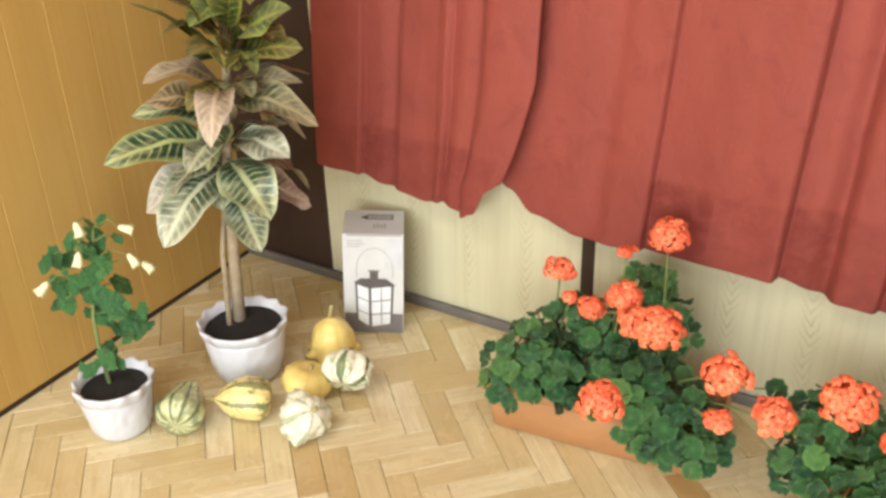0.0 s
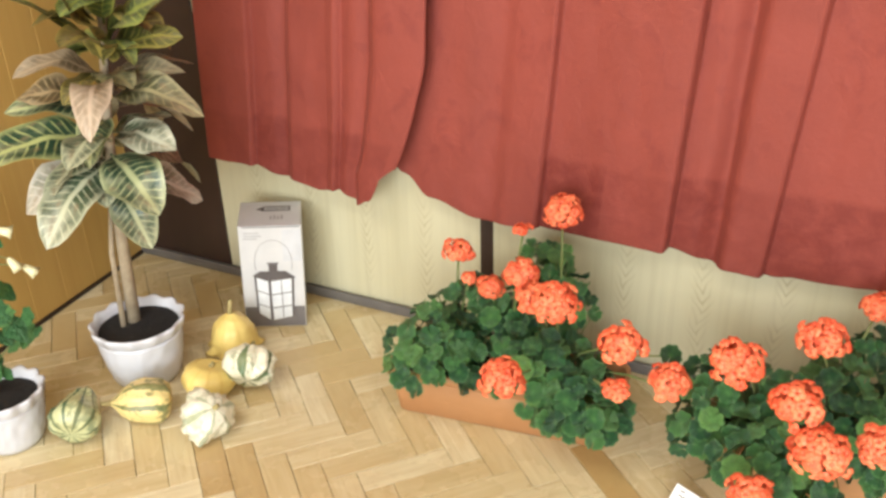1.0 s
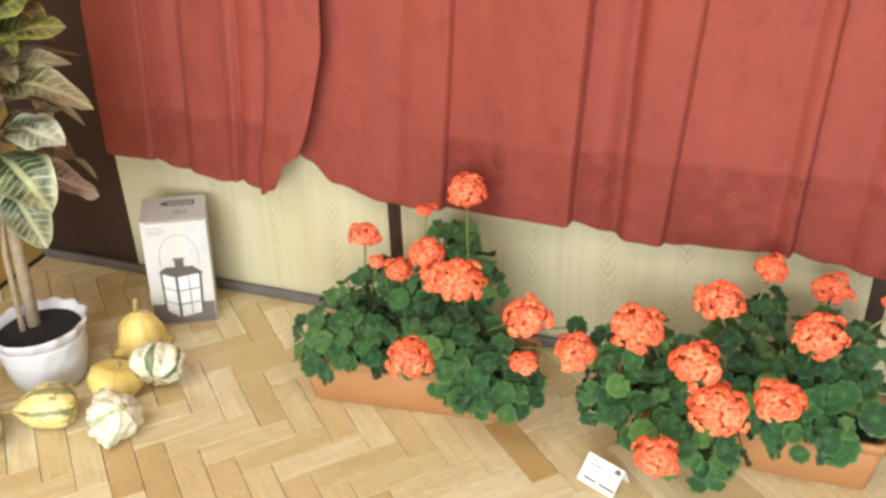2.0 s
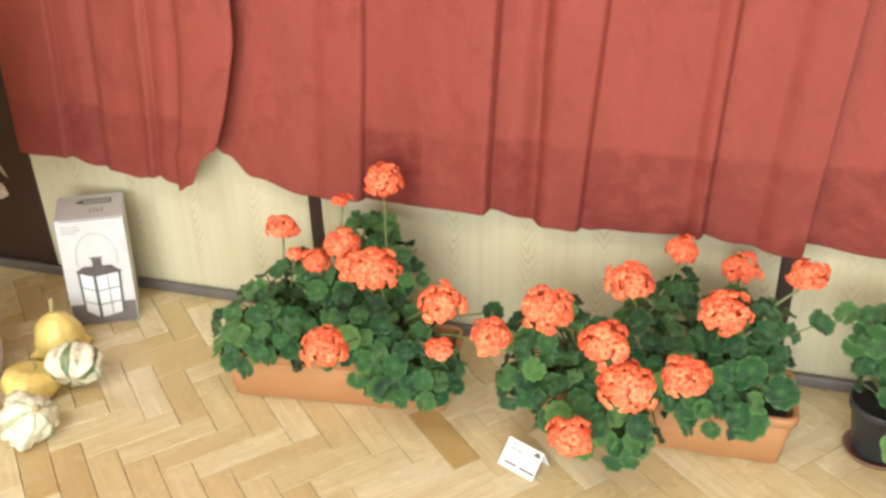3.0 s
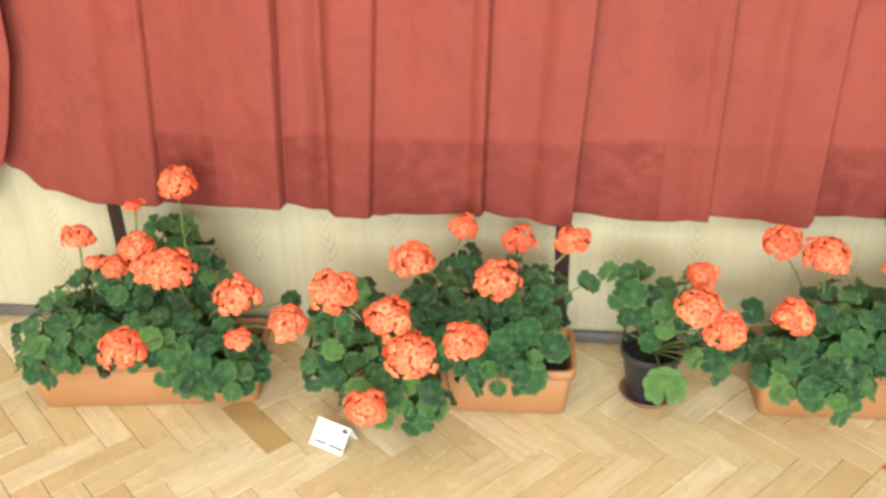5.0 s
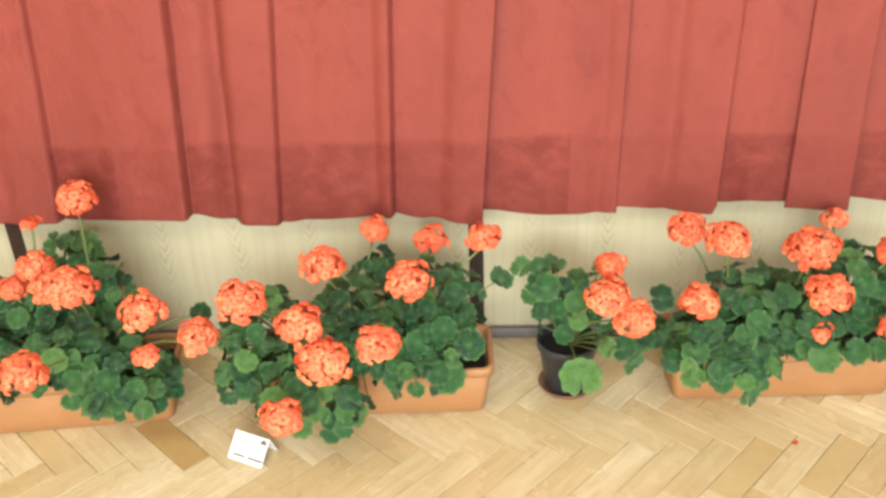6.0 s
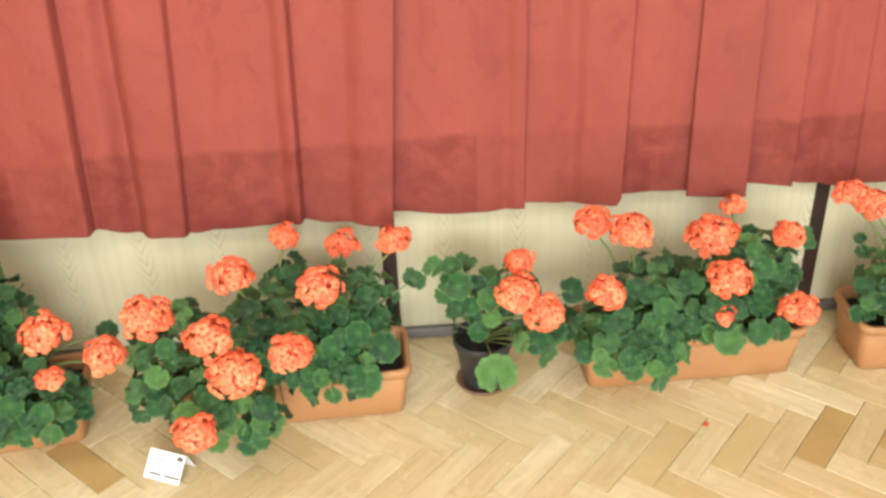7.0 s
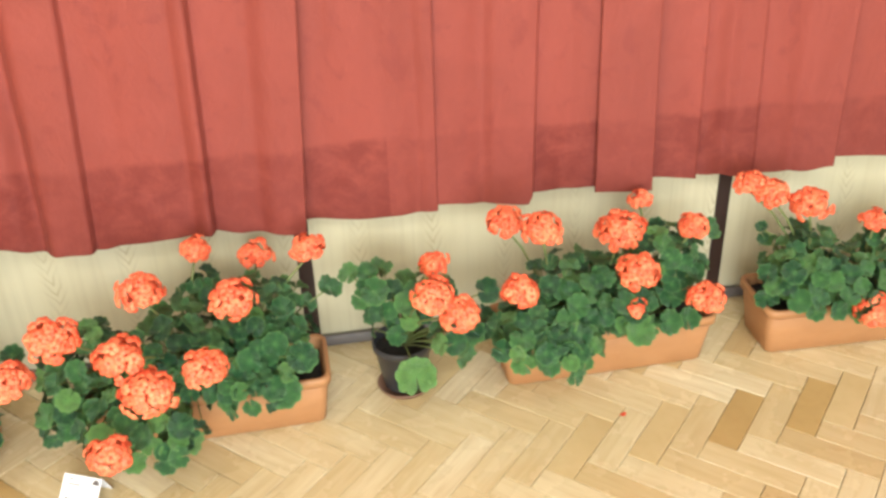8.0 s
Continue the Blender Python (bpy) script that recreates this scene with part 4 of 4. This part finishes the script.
    # smaller leaves that fill the whorls
    for i in range(34):
        t = 0.34 + 0.62 * i / 34
        k = t * (len(path) - 1)
        p = path[int(k)].lerp(path[int(k) + 1], k - int(k))
        a = 2.4 * i + rnd.uniform(-0.4, 0.4)
        ln = rnd.uniform(0.13, 0.19)
        tip = p + Vector((math.cos(a) * ln, math.sin(a) * ln, rnd.uniform(-0.08, 0.05)))
        croton_leaf(thing, back, p, tip, rnd.uniform(0.030, 0.045), rnd.uniform(0.12, 0.25), rnd.uniform(-20, 20), rnd)
    return tagged(thing, "tall croton with large veined green, yellow and pink leaves", "croton plant")


croton()


# ---- the small plant with cream bells ----
def heart_leaf(parent, back, at, nrm, spin, s):
    verts, faces = [(0, 0, 0)], []
    n = 20
    for i in range(n):
        a = 2 * math.pi * i / n
        r = 0.58 + 0.42 * abs(math.cos(a / 2)) ** 5 + 0.09 * math.cos(5 * a)
        verts.append((r * math.cos(a) * 1.15, r * math.sin(a) * 0.8, -0.26 * r * r + 0.10 * math.sin(3 * a + at[0] * 90) + 0.06 * math.cos(5 * a)))
    for i in range(n):
        faces.append((0, 1 + i, 1 + (i + 1) % n))
    part_mesh("leaf", mesh_of("leaf", verts, faces, SOFT_LEAF), parent, "", back @ to_normal(at, nrm, spin, s))


def bell(parent, back, at, d, s):
    n = 10
    v, f = loft([ring(n, 0.16, 0.0), ring(n, 0.34, 0.35), ring(n, 0.42, 0.9), ring(n, 0.62, 1.35, 0.08, 5), ring(n, 0.56, 1.33, 0.08, 5), ring(n, 0.30, 0.8)], True)
    part_mesh("flower", mesh_of("flower", v, f, CREAM_PETAL), parent, "cream bell-shaped flower", back @ to_normal(at, d, 0, s))


def abutilon():
    rnd = random.Random(9)
    thing = empty("flowering_plant", (0.496, -0.887, 0.11))
    back = thing.matrix_basis.inverted()
    top = Vector((0.531, -0.828, 0.536))
    knee = Vector((0.508, -0.867, 0.309))
    foot = Vector((0.530, -0.878, 0.11))
    v, f = tube([back @ p for p in (foot, (foot + knee) / 2 + Vector((-0.01, 0, 0)), knee, (knee + top) / 2, top)], [0.006, 0.005, 0.0045, 0.004, 0.002], 7)
    part_mesh("stem", mesh_of("stem", v, f, STEM), thing)
    for p, s in (((0.595, -0.877, 0.386), 0.075), ((0.588, -0.832, 0.315), 0.070), ((0.561, -0.781, 0.255), 0.055), ((0.515, -0.855, 0.313), 0.06), ((0.533, -0.883, 0.386), 0.05), ((0.499, -0.920, 0.380), 0.055), ((0.478, -0.917, 0.417), 0.05),
                 ((0.534, -0.864, 0.494), 0.05), ((0.533, -0.825, 0.492), 0.05), ((0.502, -0.819, 0.510), 0.045), ((0.568, -0.845, 0.459), 0.055), ((0.474, -0.866, 0.458), 0.05), ((0.482, -0.910, 0.488), 0.05), ((0.553, -0.792, 0.497), 0.03), ((0.550, -0.875, 0.439), 0.055),
                 ((0.520, -0.789, 0.366), 0.055), ((0.512, -0.861, 0.530), 0.035), ((0.552, -0.890, 0.225), 0.055), ((0.520, -0.906, 0.191), 0.05), ((0.519, -0.850, 0.215), 0.045), ((0.609, -0.856, 0.356), 0.06), ((0.521, -0.903, 0.422), 0.045), ((0.543, -0.810, 0.552), 0.03)):
        nrm = Vector((0.7, -0.5, 0.55)) + Vector((rnd.uniform(-0.4, 0.4), rnd.uniform(-0.4, 0.4), rnd.uniform(-0.3, 0.3)))
        heart_leaf(thing, back, p, nrm, rnd.uniform(3.6, 5.6), s * 0.62)
        for _ in range(1):
            q = Vector(p) + Vector((rnd.uniform(-0.035, 0.035), rnd.uniform(-0.035, 0.035), rnd.uniform(-0.03, 0.03)))
            heart_leaf(thing, back, q, nrm + Vector((rnd.uniform(-0.6, 0.6), rnd.uniform(-0.6, 0.6), 0.2)), rnd.uniform(3.2, 6.0), s * rnd.uniform(0.32, 0.5))
        p = Vector(p)
        mid = knee.lerp(top, min(max((p.z - knee.z) / (top.z - knee.z), -0.8), 1.0)) if p.z > 0.3 else foot.lerp(knee, 0.4)
        v, f = tube([back @ mid, back @ ((mid + p) / 2 + Vector((0, 0, 0.01))), back @ p], [0.002, 0.0018, 0.0015], 5)
        part_mesh("leaf_stalk", mesh_of("leaf_stalk", v, f, STEM), thing)
    for p, d in (((0.549, -0.878, 0.549), (0.2, 0.1, -1)), ((0.601, -0.792, 0.529), (0.55, 0.6, -0.35)), ((0.549, -0.896, 0.482), (-0.1, -0.2, -1)), ((0.608, -0.798, 0.452), (0.3, 0.3, -0.9)), ((0.615, -0.768, 0.424), (0.5, 0.5, -0.8)), ((0.505, -0.969, 0.433), (-0.5, -0.5, -0.7))):
        bell(thing, back, Vector(p) - 0.02 * Vector(d).normalized(), d, 0.024)
        p = Vector(p)
        mid = knee.lerp(top, min(max((p.z - knee.z) / (top.z - knee.z), 0.0), 1.0))
        v, f = tube([back @ mid, back @ ((mid + p) / 2 + Vector((0, 0, 0.025))), back @ (p - 0.02 * Vector(d).normalized())], [0.002, 0.0015, 0.0012], 5)
        part_mesh("flower_stalk", mesh_of("flower_stalk", v, f, STEM), thing)
    return tagged(thing, "small leafy plant with hanging cream bell flowers in a white pot", "potted plant")


abutilon()


# ---- ornamental gourds ----
def gourd(label, at, profile, ribs, depth, warts, mat, turn=(0, 0, 0), stem=0.03, seed=1, lump=0.0, skirt=0.0):
    """profile: radius and height from the flower end up to the stem. skirt: knobs round the flower end."""
    thing = empty("gourd", at)
    n = 44
    loops = []
    fine = []
    for (ra, za), (rb, zb) in zip(profile, profile[1:]):
        for i in range(4):
            t = i / 4
            fine.append((ra + (rb - ra) * t, za + (zb - za) * t))
    fine.append(profile[-1])
    for _ in range(2):
        fine = [fine[0]] + [((fine[i - 1][0] + 2 * fine[i][0] + fine[i + 1][0]) / 4, (fine[i - 1][1] + 2 * fine[i][1] + fine[i + 1][1]) / 4) for i in range(1, len(fine) - 1)] + [fine[-1]]
    for r, z in fine:
        lp = []
        for i in range(n):
            a = 2 * math.pi * i / n
            q = r * (1 + depth * math.cos(ribs * a))
            q += warts * max(0.0, noise.noise(Vector((math.cos(a) * r * 70, math.sin(a) * r * 70, z * 70 + seed)))) * min(1, r / 0.03)
            q += skirt * max(0.0, math.cos(ribs * a)) * math.exp(-((z - 0.020) / 0.011) ** 2)
            q += lump * noise.noise(Vector((math.cos(a) * 1.3, math.sin(a) * 1.3, z * 20 + seed)))
            lp.append(Vector((q * math.cos(a), q * math.sin(a), z)))
        loops.append(lp)
    v, f = loft(loops, True, True)
    m = pose(0, 0, 0, *turn)
    body = mesh_of("body", v, f, mat)
    low = min((m @ Vector(q)).z for q in v)
    m = Matrix.Translation((0, 0, -low)) @ m
    part_mesh("body", body, thing, "", m)
    z = profile[-1][1]
    v, f = tube([(0, 0, z - 0.004), (0.001, 0, z + stem * 0.4), (0.005, 0.002, z + stem)], [0.008, 0.0055, 0.006], 7)
    part_mesh("stem", mesh_of("stem", v, f, m_plain("dry_stem", (0.45, 0.36, 0.16), (0.30, 0.25, 0.10), 40, 0.8)), thing, "dry stub of a stem", m)
    return tagged(thing, label, "gourd", group="ornamental gourds on the floor")


SQUAT = [(0.004, 0.002), (0.034, 0.0), (0.060, 0.016), (0.069, 0.040), (0.062, 0.064), (0.036, 0.078), (0.008, 0.074)]
BELL = [(0.008, 0.004), (0.044, 0.0), (0.060, 0.012), (0.061, 0.034), (0.058, 0.060), (0.048, 0.088), (0.030, 0.108), (0.014, 0.118), (0.008, 0.122)]
PEAR = [(0.006, 0.0), (0.036, 0.002), (0.056, 0.022), (0.058, 0.046), (0.046, 0.070), (0.034, 0.090), (0.028, 0.108), (0.020, 0.124), (0.008, 0.130)]
LONG = [(0.006, 0.0), (0.038, 0.003), (0.052, 0.026), (0.054, 0.060), (0.047, 0.092), (0.032, 0.116), (0.014, 0.132), (0.006, 0.142)]
ROUND = [(0.008, 0.002), (0.035, 0.0), (0.057, 0.024), (0.060, 0.050), (0.050, 0.076), (0.028, 0.092), (0.010, 0.096)]

gourd("green and white striped pear-shaped gourd lying on the parquet", (0.708, -0.848, 0), PEAR, 10, 0.045, 0.006, m_gourd("green_striped_gourd", (0.52, 0.54, 0.30), (0.070, 0.125, 0.060), 10, 0.95, 0.6), (-75, 0, 28), 0.008, 2, 0.005)
gourd("yellow gourd with green stripes lying on its side", (0.833, -0.647, 0), LONG, 9, 0.035, 0.005, m_gourd("yellow_green_gourd", (0.77, 0.62, 0.26), (0.085, 0.120, 0.040), 6, 0.85, 0.75), (84, 0, 308), 0.022, 4, 0.004)
gourd("squat orange-yellow gourd among the others", (0.851, -0.547, 0), SQUAT, 11, 0.02, 0.004, m_gourd("orange_gourd", (0.80, 0.62, 0.20), (0.74, 0.52, 0.13), 11, 0.5), (-14, 8, 0), 0.010, 6, 0.003)
gourd("warty white gourd with faint green stripes", (0.931, -0.667, 0), ROUND, 7, 0.06, 0.016, m_gourd("white_gourd", (0.80, 0.78, 0.62), (0.22, 0.28, 0.14), 6, 0.6, 0.35), (40, 20, 60), 0.010, 8, 0.012)
gourd("white and green crown gourd with raised ribs", (0.957, -0.516, 0), ROUND, 10, 0.10, 0.010, m_gourd("green_white_gourd", (0.80, 0.78, 0.60), (0.085, 0.150, 0.060), 5, 0.95, 0.55), (60, 0, 200), 0.012, 11, 0.010, 0.012)
gourd("yellow bell-shaped gourd with a bumpy foot standing upright", (0.793, -0.356, 0), BELL, 9, 0.012, 0.006, m_gourd("yellow_gourd", (0.79, 0.60, 0.19), (0.72, 0.51, 0.14), 8, 0.4), (0, 0, 0), 0.040, 13, 0.003, 0.020)


# ---- the lantern's carton ----
def lantern_carton(at, turn):
    thing = empty("lantern_box", at, turn)
    w, d, h = 0.172, 0.158, 0.318
    part("body", box_bm(0, w, 0, d, 0, h, 0.0018), CARTON, thing, smooth=False)

    def flat(name, pts, mat, lift, label="", top=False):
        bm = bmesh.new()
        vs = [bm.verts.new((x, -lift, z) if not top else (x, z, h + lift)) for x, z in pts]
        bm.faces.new(vs)
        ext = bmesh.ops.extrude_face_region(bm, geom=list(bm.faces))
        for q in ext["geom"]:
            if isinstance(q, bmesh.types.BMVert):
                q.co += Vector((0, -0.0003, 0)) if not top else Vector((0, 0, 0.0003))
        bmesh.ops.recalc_face_normals(bm, faces=list(bm.faces))
        return part(name, bm, mat, thing, label, False)

    def rect(name, x0, x1, z0, z1, mat, lift, label="", top=False):
        return flat(name, [(x0, z0), (x1, z0), (x1, z1), (x0, z1)], mat, lift, label, top)

    rect("printed_band", 0.002, w - 0.002, 0.002, 0.066, INK_GREY, 0.0004, "grey printed band at the foot")
    # picture of the lantern: roof, chimney, posts, panes, handle
    flat("printed_roof", [(0.030, 0.166), (0.072, 0.146), (0.150, 0.158), (0.122, 0.180), (0.050, 0.180)], INK_DARK, 0.0008)
    rect("printed_chimney", 0.076, 0.100, 0.180, 0.206, INK_DARK, 0.0008)
    rect("printed_cap", 0.072, 0.104, 0.202, 0.207, INK_GREY, 0.0010)
    flat("printed_side_glass", [(0.040, 0.046), (0.076, 0.020), (0.076, 0.148), (0.040, 0.160)], INK_PALE, 0.0008)
    flat("printed_front_glass", [(0.080, 0.022), (0.134, 0.034), (0.138, 0.156), (0.080, 0.148)], INK_PALE, 0.0008)
    flat("printed_post", [(0.072, 0.020), (0.079, 0.020), (0.079, 0.150), (0.072, 0.150)], INK_DARK, 0.0012)
    flat("printed_post", [(0.036, 0.048), (0.041, 0.044), (0.040, 0.164), (0.034, 0.164)], INK_DARK, 0.0012)
    flat("printed_post", [(0.133, 0.032), (0.139, 0.034), (0.144, 0.158), (0.137, 0.157)], INK_DARK, 0.0012)
    for z in (0.060, 0.103):
        flat("printed_bar", [(0.079, z), (0.136, z + 0.008), (0.136, z + 0.011), (0.079, z + 0.003)], INK_DARK, 0.0012)
        flat("printed_bar", [(0.038, z + 0.016), (0.074, z), (0.074, z + 0.003), (0.038, z + 0.019)], INK_GREY, 0.0012)
    rect("printed_bar", 0.107, 0.1095, 0.030, 0.150, INK_GREY, 0.0016)
    v, f = tube([(0.090 + 0.052 * math.cos(a), -0.0008, 0.206 + 0.070 * math.sin(a)) for a in (math.pi * (i / 16 * 1.2 - 0.1) for i in range(17))], [0.0009] * 17, 5)
    part_mesh("printed_handle", mesh_of("printed_handle", v, f, INK_FAINT), thing)
    for x0, x1, z in ((0.014, 0.056, 0.296), (0.014, 0.062, 0.287), (0.014, 0.050, 0.279)):
        rect("printed_line", x0, x1, z, z + 0.003, INK_FAINT, 0.0004)
    rect("printed_panel", 0.118, w - 0.002, 0.210, h - 0.012, INK_FAINT_WASH, 0.0004, "pale grey printed shade")
    rect("printed_fold", 0.012, w - 0.006, h - 0.004, h - 0.0015, INK_DARK, 0.0004)
    # on the lid: a dark mark and an outlined bar
    flat("printed_mark", [(0.046, 0.106), (0.070, 0.092), (0.070, 0.124)], INK_DARK, 0.0004, "", True)
    rect("printed_mark", 0.068, 0.142, 0.094, 0.099, INK_DARK, 0.0004, "", True)
    rect("printed_mark", 0.068, 0.142, 0.121, 0.126, INK_DARK, 0.0004, "", True)
    rect("printed_mark", 0.137, 0.142, 0.099, 0.121, INK_DARK, 0.0004, "", True)
    rect("printed_mark", 0.072, 0.136, 0.102, 0.118, INK_FAINT, 0.0004, "", True)
    for k, x in enumerate((0.086, 0.096, 0.106, 0.116)):
        rect("printed_line", x, x + 0.006, 0.040, 0.062 + 0.006 * (k % 2), INK_FAINT, 0.0004, "", True)
    # the card has been pushed a little out of square
    skew = Matrix(((1, -0.14, 0.05, 0), (0, 1, 0, 0), (0, 0, 1, 0), (0, 0, 0, 1)))
    for ob in thing.children:
        ob.data.transform(skew)
    return tagged(thing, "white and grey cardboard box printed with a black lantern", "carton")


lantern_carton((0.746, -0.248, 0), 26.5)


# ---- the name card ----
def name_card():
    thing = empty("name_card", (1.992, -0.466, 0), -23.8)
    w, hgt = 0.090, 0.062
    lean = Matrix.Rotation(radians(47), 4, "X")
    part("front_leaf", box_bm(0, w, 0, hgt, 0, 0.0006), PAPER, thing, smooth=False, m=lean)
    top = lean @ Vector((0, hgt, 0))
    bm = box_bm(0, w, 0, 0.052, 0, 0.0006)
    part("back_leaf", bm, PAPER, thing, smooth=False, m=Matrix.Translation((0, top.y + 0.0005, top.z)) @ Matrix.Rotation(radians(-66), 4, "X"))

    def bar(x0, x1, y0, y1):
        part("printed_line", box_bm(x0, x1, y0, y1, 0.0008, 0.0010), INK_DARK, thing, smooth=False, m=lean)

    bar(0.014, 0.024, 0.052, 0.0545)
    bar(0.014, 0.042, 0.042, 0.0445)
    bar(0.012, 0.042, 0.010, 0.0145)
    bar(0.050, 0.088, 0.010, 0.0145)
    bar(0.070, 0.086, 0.048, 0.054)
    bar(0.073, 0.083, 0.054, 0.058)
    return tagged(thing, "small folded white card with printed lines on the parquet", "name card")


name_card()


# ---- a fallen petal ----
v, f = [], []
for i in range(9):
    a = 2 * math.pi * i / 9
    v.append((0.009 * math.cos(a), 0.006 * math.sin(a), 0.0015 + 0.0012 * math.cos(2 * a)))
v.append((0, 0, 0.0008))
f = [(i, (i + 1) % 9, 9) for i in range(9)]
petal = part_mesh("petal", mesh_of("petal", v, f, PETAL), None, "", pose(3.235, -0.433, 0.001, 0, 0, 30))
tagged(petal, "small red petal fallen on the parquet", "petal")


# ---- parquet, laid in herringbone ----
floor = part("floor", box_bm(-0.6, 6.2, -5.2, 0.2, -0.20, -0.0085), UNDERLAY)
tagged(floor, "varnished oak parquet floor laid in herringbone", "floor", kind="structure")
BW, BL = 0.0657, 0.213
LAY = 2.4 - 45.0
ORIGIN = Vector((3.531, -0.394, 0))


def block_verts():
    hx, hy, c = BL / 2 - 0.0007, BW / 2 - 0.0007, 0.0009
    vs = [(sx * hx, sy * hy, -0.012) for sx, sy in ((-1, -1), (1, -1), (1, 1), (-1, 1))]
    vs += [(sx * hx, sy * hy, -c) for sx, sy in ((-1, -1), (1, -1), (1, 1), (-1, 1))]
    vs += [(sx * (hx - c), sy * (hy - c), 0.0) for sx, sy in ((-1, -1), (1, -1), (1, 1), (-1, 1))]
    fs = [(8, 9, 10, 11)]
    for a in (0, 4):
        for i in range(4):
            j = (i + 1) % 4
            fs.append((a + i, a + j, a + 4 + j, a + 4 + i))
    return vs, fs


bv, bf = block_verts()
buv = [(x + BL / 2, y + BW / 2) for x, y, z in bv]
BLOCK = mesh_of("parquet_block", bv, bf, PARQUET, False, buv)
TAN_BLOCK = mesh_of("parquet_block", bv, bf, m_veneer("tan_parquet_oak", (0.60, 0.47, 0.245), (0.55, 0.41, 0.20), (0.47, 0.335, 0.15), 0.5, 0.3), False, buv)
BROWN_BLOCK = mesh_of("parquet_block", bv, bf, m_veneer("brown_parquet_oak", (0.50, 0.345, 0.140), (0.44, 0.295, 0.115), (0.36, 0.235, 0.085), 0.5, 0.34), False, buv)
spin = Matrix.Rotation(radians(LAY), 3, "Z")
rnd = random.Random(77)
BROWN = {(0, 0, True), (2, 0, True), (-17, 0, False)}
# tan blocks; the many towards the corner also carry its shade in their colour
TAN = {(-34, 0, False), (-33, 0, False), (-35, -1, True), (-32, -1, True), (-34, -2, True), (-31, -1, False), (-32, -2, True), (-27, -1, True), (-26, -1, False), (-26, -1, True), (-25, -1, True), (-23, -1, True), (-9, -1, False), (-7, -1, True), (-4, 0, True), (-2, 0, True), (3, 0, True), (0, -1, True)}
near, rest_v, rest_f, rest_uv = [], [], [], []
for i in range(-60, 61):
    for j in range(-20, 21):
        for upright in (False, True):
            ox, oy = i * BW + j * BL, i * BW - j * BL
            if upright:
                cx, cy, turn = ox + BL + BW / 2, oy + BW - BL / 2, 90
            else:
                cx, cy, turn = ox + BL / 2, oy + BW / 2, 0
            # a corner of the upright blocks lies on the origin
            p = ORIGIN + spin @ Vector((cx - BL, cy - BW, 0))
            if not (X_CORNER - 0.14 - p.y * 0.0857 < p.x < 6.05 and -5.05 < p.y < 0.10):
                continue
            m = Matrix.Translation((p.x, p.y, rnd.uniform(-0.0006, 0.0006))) @ Matrix.Rotation(radians(LAY + turn + rnd.uniform(-0.25, 0.25)), 4, "Z")
            if 0.2 < p.x < 4.25 and -0.93 < p.y < -0.10:
                near.append((i, j, upright, m))
            else:
                o = len(rest_v)
                rest_v.extend(m @ Vector(q) for q in bv)
                rest_f.extend(tuple(o + k for k in q) for q in bf)
                rest_uv.extend(buv)
for i, j, upright, m in near[:300]:
    part_mesh("parquet_block", BROWN_BLOCK if (i, j, upright) in BROWN else TAN_BLOCK if (i, j, upright) in TAN else BLOCK, floor, "", m)
for _, _, _, m in near[300:]:
    o = len(rest_v)
    rest_v.extend(m @ Vector(q) for q in bv)
    rest_f.extend(tuple(o + k for k in q) for q in bf)
    rest_uv.extend(buv)
tagged(part_mesh("parquet_field", mesh_of("parquet_field", rest_v, rest_f, PARQUET_REST, False, rest_uv), floor), kind="stuff")
